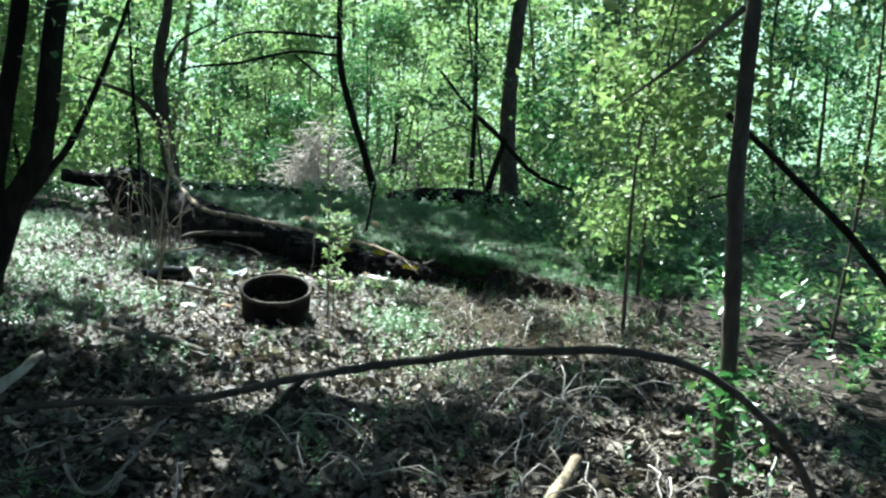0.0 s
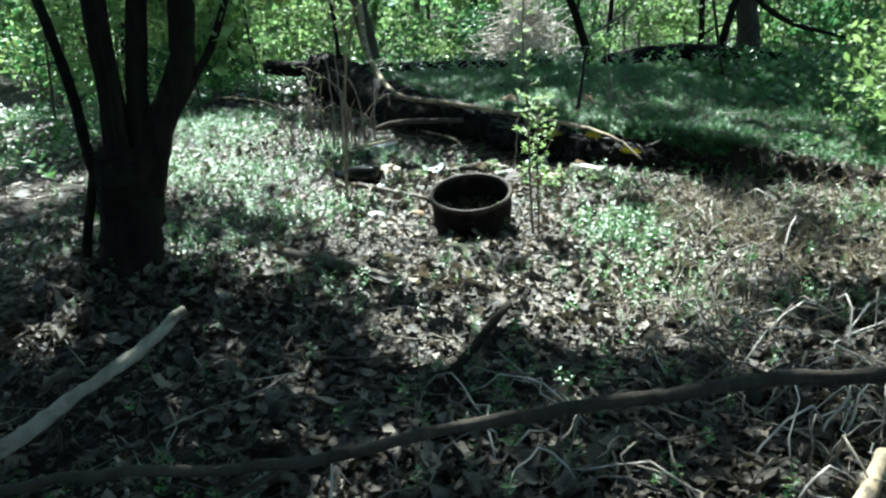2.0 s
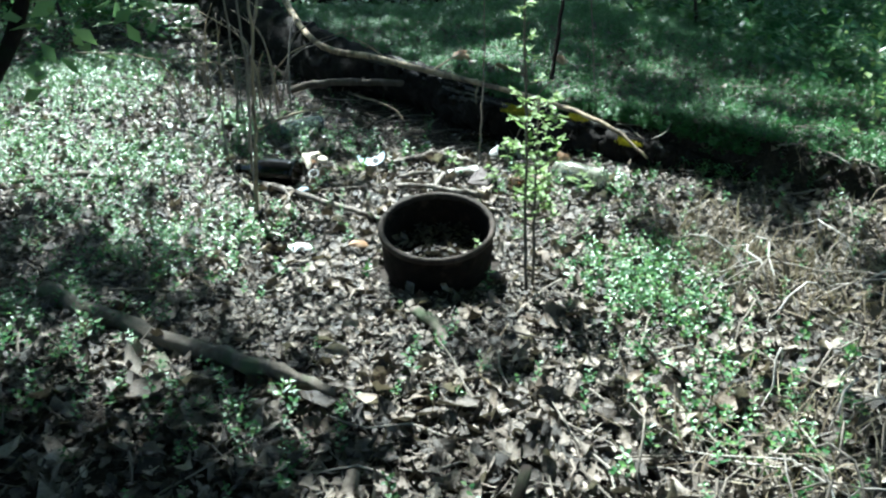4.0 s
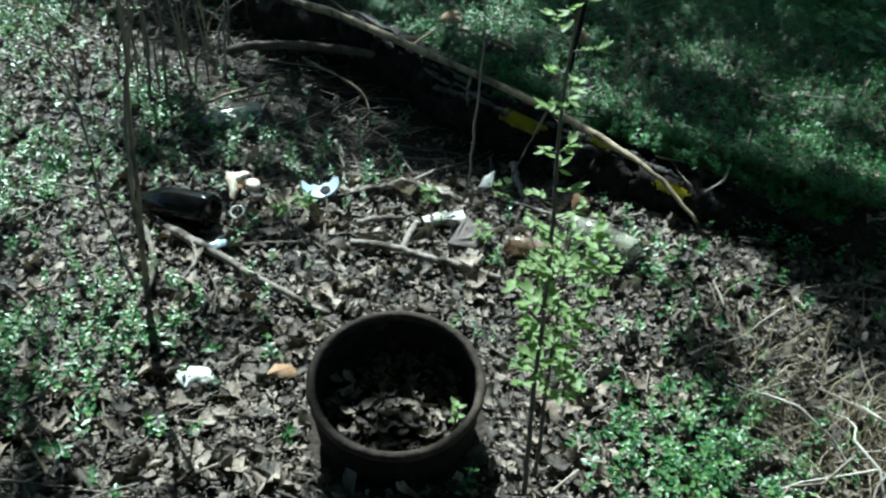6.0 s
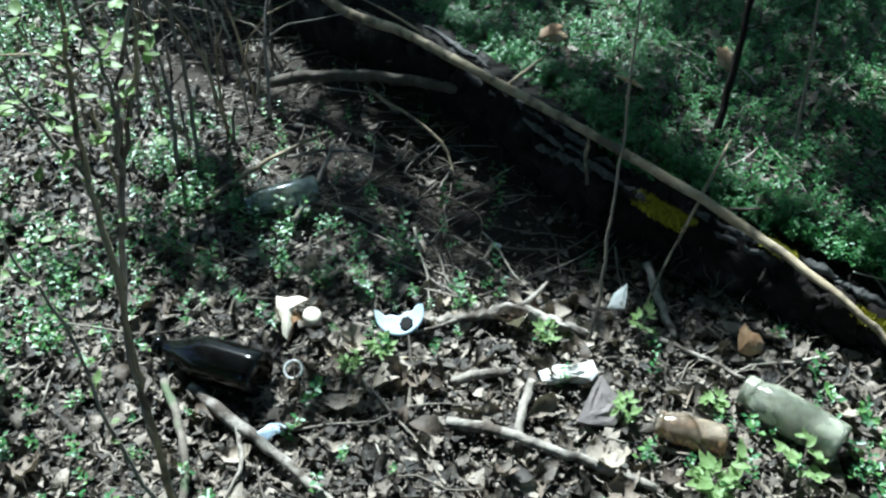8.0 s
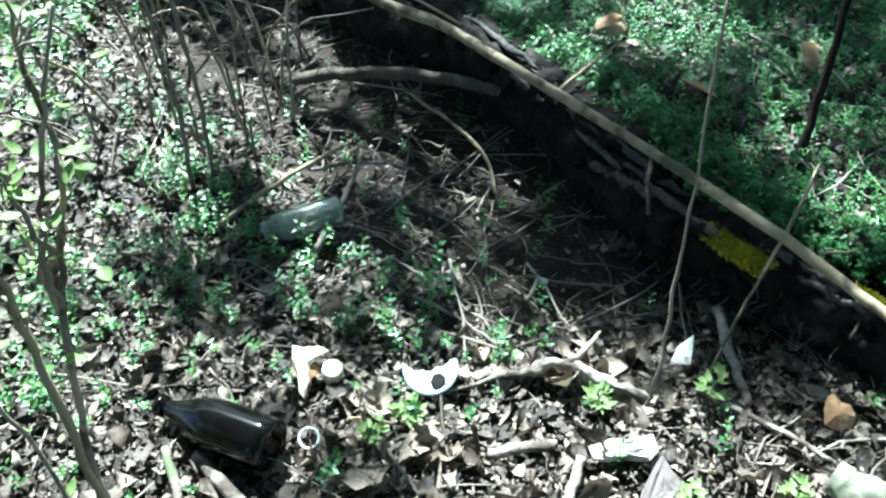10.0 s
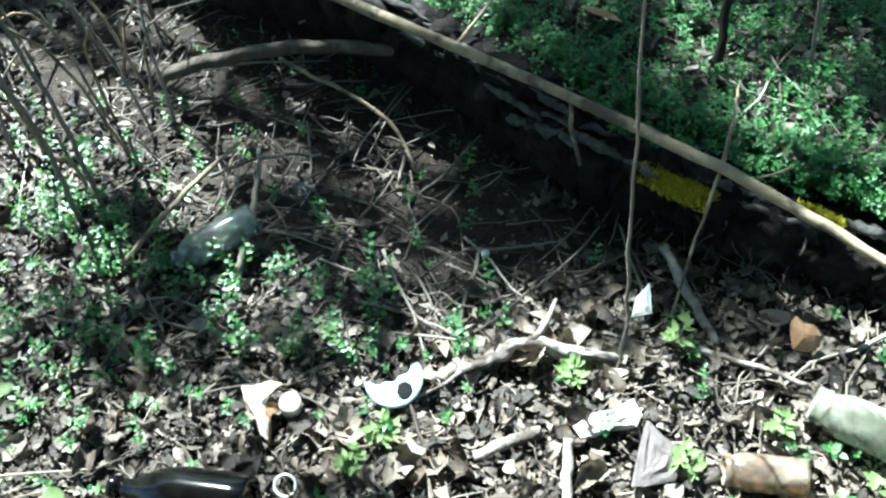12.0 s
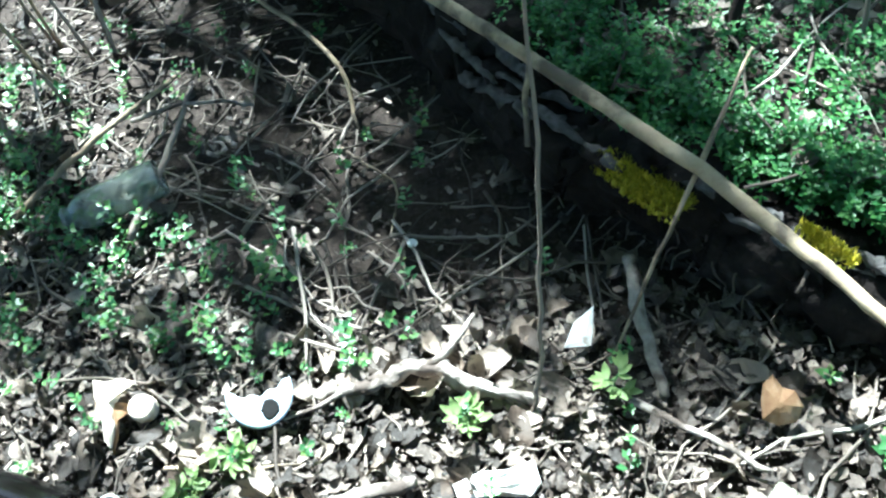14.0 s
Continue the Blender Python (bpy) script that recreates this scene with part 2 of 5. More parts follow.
def mesh_of(name, verts, faces, mat, smooth_faces=True):
    """One mesh from arrays; faces all with the same number of corners."""
    verts, faces = np.asarray(verts, np.float32), np.asarray(faces, np.int32)
    me = bpy.data.meshes.new(name)
    me.vertices.add(len(verts))
    me.vertices.foreach_set("co", verts.ravel())
    n, k = faces.shape
    me.loops.add(n * k)
    me.loops.foreach_set("vertex_index", faces.ravel())
    me.polygons.add(n)
    me.polygons.foreach_set("loop_start", np.arange(0, n * k, k, dtype=np.int32))
    me.polygons.foreach_set("loop_total", np.full(n, k, dtype=np.int32))
    me.polygons.foreach_set("use_smooth", np.full(n, smooth_faces))
    me.materials.append(mat)
    me.update(calc_edges=True)
    return me


def part(name, shape, mat, parent=None, label="", smooth_faces=True, local=False):
    """Links a bmesh, or a pair of verts and faces, as one mesh under a thing, or as a thing. Verts are in the world unless local."""
    if isinstance(shape, tuple):
        verts, up = np.asarray(shape[0], float), parent
        while up is not None and not local:
            verts, up = verts - np.array(up.location), up.parent
        me = mesh_of(name, verts, shape[1], mat, smooth_faces)
    else:
        me = bpy.data.meshes.new(name)
        shape.to_mesh(me)
        shape.free()
        me.materials.append(mat)
        for p in me.polygons:
            p.use_smooth = smooth_faces
    ob = new(name, me)
    ob.parent = parent
    if label:
        ob["label"] = label
    return ob


def curve_through(points, steps):
    """Points of a smooth curve through the given ones (Catmull-Rom), any number of columns."""
    p = np.asarray(points, float)
    p = np.vstack([2 * p[0] - p[1], p, 2 * p[-1] - p[-2]])
    out = []
    for i in range(1, len(p) - 2):
        for u in np.linspace(0, 1, steps, endpoint=False):
            a, b, c, d = p[i - 1], p[i], p[i + 1], p[i + 2]
            out.append(0.5 * (2 * b + (c - a) * u + (2 * a - 5 * b + 4 * c - d) * u**2 + (3 * b - a - 3 * c + d) * u**3))
    out.append(p[-2])
    return np.array(out)


def tube(rows, steps=5, sides=8, rough=0.08, seed=0, crook=0.0):
    """A tapered round limb along rows of (x, y, z, radius), closed at both ends, with an uneven surface."""
    rng = np.random.RandomState(seed)
    c = curve_through(rows, steps)
    path, radius = c[:, :3].copy(), np.maximum(c[:, 3], 0.0006)
    if crook:
        path[1:-1] += rng.normal(0, 1, path[1:-1].shape) * crook
    way = np.gradient(path, axis=0)
    way /= np.linalg.norm(way, axis=1, keepdims=True) + 1e-9
    side = np.cross(way, (0.31, 0.17, 0.93))
    side /= np.linalg.norm(side, axis=1, keepdims=True) + 1e-9
    up = np.cross(way, side)
    ang = np.linspace(0, 2 * np.pi, sides, endpoint=False)
    n = len(path)
    lump = 1 + rough * rng.normal(0, 1, (n, sides)) + rough * 1.2 * np.sin(2 * ang[None, :] + rng.uniform(0, 6, (n, 1)) * 0.2 + np.arange(n)[:, None] * 0.15)
    ring = path[:, None] + (radius[:, None] * lump)[..., None] * (np.cos(ang)[None, :, None] * side[:, None] + np.sin(ang)[None, :, None] * up[:, None])
    verts = np.vstack([ring.reshape(-1, 3), path[:1], path[-1:]])
    i, j = np.meshgrid(np.arange(n - 1), np.arange(sides), indexing="ij")
    a, b = i * sides + j, i * sides + (j + 1) % sides
    quads = np.stack([a, b, b + sides, a + sides], -1).reshape(-1, 4)
    k = np.arange(sides)
    first, last = n * sides, n * sides + 1
    cap0 = np.stack([np.full(sides, first), (k + 1) % sides, k, k], -1)[:, :3]
    cap1 = np.stack([np.full(sides, last), (n - 1) * sides + k, (n - 1) * sides + (k + 1) % sides], -1)
    tris = np.vstack([quads[:, [0, 1, 2]], quads[:, [0, 2, 3]], cap0, cap1])
    return verts, tris


def joined(shapes):
    verts, faces, at = [], [], 0
    for v, f in shapes:
        verts.append(v)
        faces.append(np.asarray(f) + at)
        at += len(v)
    return np.vstack(verts), np.vstack(faces)


def turns(n, rng, tilt):
    """Random turns: about z by any angle, then leaning by about tilt radians to any side."""
    yaw, lean, to = rng.uniform(0, 2 * np.pi, n), np.abs(rng.normal(0, tilt, n)), rng.uniform(0, 2 * np.pi, n)
    cy, sy, o, l = np.cos(yaw), np.sin(yaw), np.zeros(n), np.ones(n)
    rz = np.stack([np.stack([cy, -sy, o], -1), np.stack([sy, cy, o], -1), np.stack([o, o, l], -1)], -2)
    ax = np.stack([np.cos(to), np.sin(to), o], -1)
    k = np.zeros((n, 3, 3))
    k[:, 0, 2], k[:, 1, 2], k[:, 2, 0], k[:, 2, 1] = ax[:, 1], -ax[:, 0], -ax[:, 1], ax[:, 0]
    s, c = np.sin(lean)[:, None, None], np.cos(lean)[:, None, None]
    return (np.eye(3) + s * k + (1 - c) * (k @ k)) @ rz


def strewn(template, places, rot, sizes):
    """Many copies of a small template (verts, faces) as one pair of arrays."""
    v, f = np.asarray(template[0], float), np.asarray(template[1], int)
    n, k = len(places), len(v)
    scale = sizes if np.ndim(sizes) == 2 else np.repeat(np.asarray(sizes)[:, None], 3, 1)
    verts = np.einsum("nij,nkj->nki", rot, v[None] * scale[:, None, :]) + np.asarray(places)[:, None]
    faces = f[None] + (np.arange(n) * k)[:, None, None]
    return verts.reshape(-1, 3), faces.reshape(-1, f.shape[1])


def leaf_shape(width=0.5, curl=0.25, fold=0.15, rows=4, lobed=0.0):
    """A leaf of length 1 along y, folded at its midrib and curled lengthwise."""
    verts, faces = [], []
    for i in range(rows + 1):
        u = i / rows
        w = width * 0.5 * math.sin(math.pi * min(1, 0.06 + u * 0.94) ** 0.8) * (1 - lobed * (i % 2))
        z = curl * (u - 0.5) ** 2 * 2
        verts += [(-w, u - 0.5, z + fold * w * 2), (0, u - 0.5, z), (w, u - 0.5, z + fold * w * 2)]
    for i in range(rows):
        a = 3 * i
        for b in (a, a + 1):
            faces += [(b, b + 1, b + 4), (b, b + 4, b + 3)]
    return verts, faces


def thing(name, label, category, at=(0, 0, 0), group="", kind=""):
    ob = new(name)
    ob.location = at
    ob.empty_display_size = 0.1
    return tagged(ob, label, category, group, kind)


# ---- ground ----
def spread(n, near, far):
    u = np.linspace(-1, 1, n)
    return near * u + (far - near) * np.sign(u) * np.abs(u) ** 5


def build_ground():
    gx, gy = np.meshgrid(spread(220, 3.2, 220), 0.3 + spread(220, 4.2, 220), indexing="ij")
    verts = np.stack([gx, gy, height(gx, gy)], -1).reshape(-1, 3)
    i, j = np.meshgrid(np.arange(219), np.arange(219), indexing="ij")
    a = (i * 220 + j).ravel()
    ob = part("ground", (verts, np.stack([a, a + 220, a + 221, a + 1], -1)), SOIL)
    tagged(ob, "dark bare forest soil under leaf litter and herbs", "ground", kind="structure")


build_ground()


# ---- litter, herbs and twigs on the ground ----
def bare(x, y):
    """How bare of leaves the dug soil before the log is, 0..1."""
    d = past_log(x, y)
    return smooth(-0.85, -0.55, d + 0.12 * wavy(x, y, 4)) * (1 - smooth(0.0, 0.1, d)) * smooth(1.0, 1.25, y + 0.1 * wavy(x, y, 5)) * (1 - smooth(2.4, 3.0, y))


def herbs_at(x, y):
    """How thick the low green herbs stand, 0..1."""
    d = past_log(x, y)
    patch = smooth(0.05, 0.5, wavy(x + 3, y, 2.6) + 0.25 * wavy(x, y + 7, 7))
    want = 0.26 - 0.16 * np.exp(-(((x + 0.1) / 0.7) ** 2 + ((y + 0.35) / 0.6) ** 2))
    want = np.maximum(want, 0.95 * smooth(0.06, 0.14, d))
    want = np.maximum(want, 0.5 * np.exp(-(((x + 0.75) / 0.45) ** 2 + ((y - 1.35) / 0.55) ** 2)))
    want = np.maximum(want, 0.8 * np.exp(-(((x + 0.95) / 0.35) ** 2 + ((y - 0.1) / 0.45) ** 2)))
    want = np.maximum(want, 1.0 * np.exp(-(((x - 0.72) / 0.28) ** 2 + ((y + 0.15) / 0.45) ** 2)))
    want = np.maximum(want, 0.35 * np.exp(-(((x - 0.1) / 0.30) ** 2 + ((y + 0.75) / 0.2) ** 2)))
    want = np.maximum(want, 0.42 * smooth(1.1, 1.8, -x) * smooth(-0.2, 0.6, y) * (1 + smooth(2.0, 2.8, y)))
    want = np.maximum(want, 0.8 * smooth(1.2, 2.0, x) * smooth(-1.2, -0.4, y))
    want = np.maximum(want, 0.9 * smooth(4, 6, y))
    want = want * (1 - 0.9 * np.exp(-(((x - 0.15) / 0.5) ** 2 + ((y - 0.68) / 0.30) ** 2)))
    want = want * (1 - 0.72 * smooth(0.9, 1.5, -y) * (1 - smooth(1.2, 1.9, x)))
    want = want * (1 - 0.8 * np.exp(-(((x + 0.55) / 0.4) ** 2 + ((y + 0.65) / 0.3) ** 2)))
    sunny = np.exp(-(((x - 0.72) / 0.22) ** 2 + ((y - (-0.33)) / 0.30) ** 2))
    patch, want = np.maximum(patch, 0.9 * sunny), np.maximum(want, 0.95 * sunny)
    patch = np.maximum(patch, 0.6 * smooth(1.0, 1.5, -x) * smooth(1.6, 2.2, y))
    patch = np.maximum(patch, smooth(0.02, 0.08, d) * (0.55 + 0.3 * smooth(1.8, 2.6, y)))
    want = np.maximum(want, 0.6 * smooth(0.85, 1.1, x) * smooth(-0.2, -0.08, d))
    tuft_a = np.exp(-(((x + 0.28) / 0.24) ** 2 + ((y - 1.22) / 0.16) ** 2))
    tuft_b = np.exp(-(((x + 0.75) / 0.40) ** 2 + ((y - 0.25) / 0.35) ** 2))
    tuft_c = np.exp(-(((x + 0.70) / 0.30) ** 2 + ((y - 1.30) / 0.40) ** 2))
    for more in (0.45 * tuft_a, 0.5 * tuft_b, 0.35 * tuft_c):
        patch, want = np.maximum(patch, more), np.maximum(want, more)
    return np.minimum(1, 1.2 * want) * (0.12 + 0.88 * patch) * (1 - 0.93 * bare(x, y) * (1 - tuft_a))


def sown(n, rng, box, keep):
    """Random places on the ground in a box, kept with the probability keep(x, y)."""
    x, y = rng.uniform(box[0], box[1], n), rng.uniform(box[2], box[3], n)
    ok = rng.uniform(0, 1, n) < keep(x, y)
    x, y = x[ok], y[ok]
    return np.stack([x, y, height(x, y)], -1)


POT_AT, POT_R = (0.068, -0.065), 0.188


def clear_of_pot(x, y):
    return (np.hypot(x - POT_AT[0], y - POT_AT[1]) > POT_R + 0.02).astype(float)


def outside(x, y, size):
    """Keeps the larger leaves out of the near ground."""
    near = (np.abs(x) < 1.9) & (y > -3.4) & (y < 3.0)
    mid = (np.abs(x) < 4.5) & (y > -4.5) & (y < 7.5)
    return 1.0 - (near if size > 0.06 else 0 * near) * 1.0 if size < 0.1 else 1.0 - mid * 1.0


def shard_shape(rng):
    """A crumpled broken piece of leaf of about length 1: an uneven outline round a raised or sunken middle."""
    n = 6
    a = (np.arange(n) + rng.uniform(-0.35, 0.35, n)) * 2 * np.pi / n
    r = rng.uniform(0.26, 0.58, n)
    wide = rng.uniform(0.25, 0.9)
    rim = np.column_stack([r * np.cos(a) * wide, r * np.sin(a), rng.normal(0, 0.08, n)])
    return np.vstack([rim, [(rng.normal(0, 0.06), rng.normal(0, 0.06), rng.normal(0, 0.12))]]), [(i, (i + 1) % n, n) for i in range(n)]


def build_litter():
    rng = np.random.RandomState(3)
    whole = []
    leaves = [leaf_shape(0.46, 0.6, 0.4, 4), leaf_shape(0.62, -0.5, 0.4, 4, 0.15), leaf_shape(0.78, 0.7, -0.3, 4, 0.35), leaf_shape(0.55, -0.7, 0.5, 4, 0.4), leaf_shape(0.7, 0.4, 0.2, 4, 0.1), leaf_shape(0.85, -0.4, 0.3, 5, 0.35)]
    leaves = [(np.array(v) + rng.normal(0, 0.045, np.shape(v)), f) for v, f in leaves]
    broad = [(np.array(v) * 1.3, f) for v, f in leaves]
    shards = [shard_shape(rng) for _ in range(16)]
    strips = []
    for _ in range(6):
        bend = np.column_stack([rng.normal(0, 0.05, 4), np.linspace(-0.5, 0.5, 4), rng.normal(0.02, 0.03, 4)])
        half = np.array([0.012, 0.03, 0.026, 0.006]) * rng.uniform(0.7, 1.8)
        v = np.vstack([bend - np.column_stack([half, 0 * half, 0 * half]), bend + np.column_stack([half, 0 * half, 0 * half])])
        strips.append((v, [t for i in range(3) for t in ((i, i + 1, i + 5), (i, i + 5, i + 4))]))
    for kinds, box, n, size in ((shards, (-1.1, 1.2, -1.0, 2.3), 42000, 0.012), (shards, (-2.2, 2.2, -3.6, 3.2), 78000, 0.029), (strips, (-2.2, 2.2, -3.6, 3.2), 22000, 0.055), (leaves, (-2.2, 2.2, -3.6, 3.2), 17000, 0.047), (broad, (-1.8, 2.0, -3.5, -0.7), 2600, 0.055), (shards, (-5, 5, -5, 8), 26000, 0.065), (shards, (-14, 14, -9, 22), 11000, 0.14)):
        for shape in kinds:
            p = sown(n // len(kinds), rng, box, lambda x, y: (1 - 0.88 * bare(x, y)) * (1 - 0.6 * smooth(0.1, 0.6, -x) * smooth(1.3, 1.7, -y)) * clear_of_pot(x, y) * outside(x, y, size)
                     * (1 - 0.75 * smooth(0.05, 0.15, past_log(x, y)) * (1 - 0.4 * smooth(0.6, 1.1, past_log(x, y)) * (1 - smooth(1.8, 2.6, y))) * (1 - smooth(4, 6, y))))
            big = kinds is leaves or kinds is broad
            p[:, 2] += rng.uniform(0.008, 0.036, len(p)) if big else rng.uniform(0.004, 0.03, len(p))
            whole.append(strewn(shape, p, turns(len(p), rng, 0.5 if big else 0.33), size * np.minimum(1.6, rng.lognormal(-0.05, 0.38 if big else 0.5, len(p)))))
    ob = part("leaf_litter", joined(whole), LITTER)
    tagged(ob, "dry curled brown and grey fallen leaves covering the soil", "leaf litter", kind="stuff")


def sprig_shape(rng, leaves, length, leaf, rise):
    """A low sprig: a bent stalk with small leaves in pairs."""
    shapes, blade = [], ([(0, -0.5, 0), (0.29, 0.05, 0.09), (0, 0.5, -0.05), (-0.29, 0.05, 0.09)], [(0, 1, 2), (0, 2, 3)])
    tip = np.array((rng.uniform(-0.4, 0.4), rng.uniform(-0.4, 0.4), rise))
    for i in range(leaves):
        u = (i // 2 + 1) / (leaves / 2 + 0.5)
        at = tip * u * length + (0, 0, 0.004)
        yaw = i * math.pi + (i // 2) * 1.4 + rng.uniform(-0.4, 0.4)
        m = np.array(Matrix.Rotation(yaw, 3, "Z") @ Matrix.Rotation(rng.uniform(0.0, 0.7), 3, "X"))
        size = leaf * rng.uniform(0.7, 1.25) * (1.1 - 0.4 * u)
        v = (np.array(blade[0]) + (0, 0.55, 0)) * size
        shapes.append((v @ m.T + at, np.array(blade[1])))
    return joined(shapes)


def build_herbs():
    rng = np.random.RandomState(5)
    near, far = [], []
    for k in range(5):
        shape = sprig_shape(rng, 12, 0.07, 0.019, 0.9)
        p = sown(9500, rng, (-2.4, 2.6, -2.6, 3.4), lambda x, y: herbs_at(x, y) * clear_of_pot(x, y) * (past_log(x, y) < 0.04))
        p[:, 2] += 0.016
        near.append(strewn(shape, p, turns(len(p), rng, 0.3), rng.uniform(0.6, 1.35, len(p))))
        q = sown(17000, rng, (-2.0, 4.5, 0.3, 6.0), lambda x, y: herbs_at(x, y) * (past_log(x, y) > 0.04))
        far.append(strewn(shape, q, turns(len(q), rng, 0.35), rng.uniform(0.55, 1.1, len(q))))
        v = rng.uniform(0.62, 2.4, 520)
        u = np.interp(v, LOG_Y, LOG_X) + rng.uniform(0.01, 0.17, 520)
        top = np.maximum(height(u, v), 0.165 - 0.5 * np.maximum(0, past_log(u, v) - 0.06) - 0.06 * smooth(0.9, 0.6, v))
        far.append(strewn(shape, np.stack([u, v, top], -1), turns(520, rng, 0.4), rng.uniform(0.5, 1.05, 520)))
    ob = part("green_herbs", joined(near), HERB)
    tagged(ob, "low bright green chickweed-like herbs among fallen leaves", "herbs", kind="stuff")
    ob = part("ground_cover", joined(far), FERN)
    tagged(ob, "deep green ground cover plants behind the fallen log", "ground cover", kind="stuff")
    wide = []
    for k in range(3):
        shape = sprig_shape(rng, 10, 0.16, 0.07, 1.0)
        p = sown(4600, rng, (-9, 10, -4, 14), lambda x, y: herbs_at(x, y) * ((np.abs(x) > 2.3) | (y > 4)))
        wide.append(strewn(shape, p, turns(len(p), rng, 0.3), rng.uniform(0.7, 1.5, len(p))))
    ob = part("far_herbs", joined(wide), HERB)
    tagged(ob, "light green herbs on the sunlit woodland floor", "herbs", kind="stuff")


def build_twigs():
    rng = np.random.RandomState(7)
    shapes = []
    for k in range(10):
        n = 5
        line = np.zeros((n, 4))
        line[:, 0] = np.linspace(-0.5, 0.5, n)
        line[:, 1:3] = rng.normal(0, 0.028, (n, 2))
        line[:, 2] *= 0.35
        line[:, 3] = np.linspace(0.010, 0.005, n)
        v, f = tube(line, 2, 4, 0.1, k)
        p = sown(620, rng, (-2.5, 2.5, -3.6, 3.4), lambda x, y: 0.35 + 0.65 * np.maximum(0.4 * bare(x, y), smooth(0.2, 0.7, x) * smooth(0.3, 1.0, -y)))
        p = np.array([q for q in p if math.hypot(q[0] - POT_AT[0], q[1] - POT_AT[1]) > POT_R + 0.2])
        p[:, 2] += rng.uniform(0.006, 0.04, len(p))
        size = np.stack([rng.uniform(0.08, 0.42, len(p))] * 3, -1)
        size[:, 1:] = np.maximum(size[:, 1:], 0.2)
        shapes.append(strewn((v, f), p, turns(len(p), rng, 0.10), size))
    ob = part("fallen_twigs", joined(shapes), TWIG)
    tagged(ob, "thin dry grey-brown twigs scattered on the litter", "twigs", kind="stuff")


def build_single_pieces():
    """Leaves and twigs that lie apart in the open, each an object on a shared mesh."""
    rng = np.random.RandomState(13)
    shapes = [leaf_shape(0.5, 0.6, 0.4, 5, 0.12), leaf_shape(0.68, -0.5, 0.35, 5, 0.3), leaf_shape(0.8, 0.7, 0.3, 6, 0.42), leaf_shape(0.45, -0.7, 0.5, 5)]
    meshes = [mesh_of("fallen_leaf", (np.array(v) + rng.normal(0, 0.03, np.shape(v))) * 0.07, f, LEAF) for v, f in shapes]
    done = 0
    while done < 230:
        x, y = rng.uniform(-0.95, 0.95), rng.uniform(-1.0, 1.25)
        if math.hypot(x - POT_AT[0], y - POT_AT[1]) < POT_R + 0.06 or float(past_log(np.array(x), np.array(y))) > -0.2:
            continue
        ob = new("fallen_leaf", meshes[done % 4])
        ob.location = (x, y, float(height(np.array(x), np.array(y))) + rng.uniform(0.022, 0.036))
        ob.rotation_euler = (rng.normal(0, 0.4), rng.normal(0, 0.4), rng.uniform(0, 6.28))
        ob.scale = [rng.uniform(0.65, 1.35)] * 3
        tagged(ob, "dry curled fallen leaf lying on the litter", "leaf", "fallen leaves")
        done += 1
    lines = []
    for k in range(6):
        line = np.column_stack([np.linspace(-0.5, 0.5, 6) * 0.24, rng.normal(0, 0.0045, 6), rng.normal(0, 0.003, 6), np.linspace(0.0029, 0.0014, 6)])
        v, f = tube(line, 3, 6, 0.12, k)
        lines.append(mesh_of("twig", v, f, BARETWIG))
    done = 0
    while done < 130:
        x, y = rng.uniform(-0.75, 0.75), rng.uniform(0.2, 2.3)
        d = float(past_log(np.array(x), np.array(y)))
        if d > -0.16 or (y < 1.1 and done % 3):
            continue
        ob = new("twig", lines[done % 6])
        ob.location = (x, y, float(height(np.array(x), np.array(y))) + rng.uniform(0.008, 0.03))
        ob.rotation_euler = (0, rng.normal(0, 0.08), rng.uniform(0, 6.28))
        ob.scale = (rng.uniform(0.5, 1.5), rng.uniform(0.8, 1.6), rng.uniform(0.8, 1.3))
        tagged(ob, "thin dry twig lying on dark soil", "twig", "fallen twigs")
        done += 1


def build_dead_brush():
    """Heaps of pale arching dead stalks."""
    rng = np.random.RandomState(15)
    for cx, cy, r, n in ((0.95, -1.45, 0.45, 60), (0.35, -2.15, 0.55, 46), (0.9, -2.1, 0.5, 46), (1.18, -0.38, 0.26, 34), (1.7, -1.3, 0.4, 30)):
        z0 = float(height(np.array(cx), np.array(cy)))
        base = thing("dead_brush", "tangled pale arching dead stalks and twigs", "brush", (cx, cy, z0), "dead brush")
        for k in range(n):
            a, reach = rng.uniform(0, 6.28), rng.uniform(0.15, 0.45)
            p = np.array((cx + rng.normal(0, r * 0.5), cy + rng.normal(0, r * 0.5), z0))
            way = np.array((math.cos(a), math.sin(a), 0)) * reach
            top = rng.uniform(0.02, 0.15)
            rows = [(*p, 0.0036), (*(p + way * 0.35 + (0, 0, top)), 0.003), (*(p + way * 0.7 + (0, 0, top * 0.95)), 0.0024), (*(p + way + (0, 0, top * rng.uniform(0, 0.7))), 0.0015)]
            part("stalk", tube(rows, 2, 5, 0.1, k, 0.012), (SILVER, BLEACHED, TWIG)[k % 3], base)


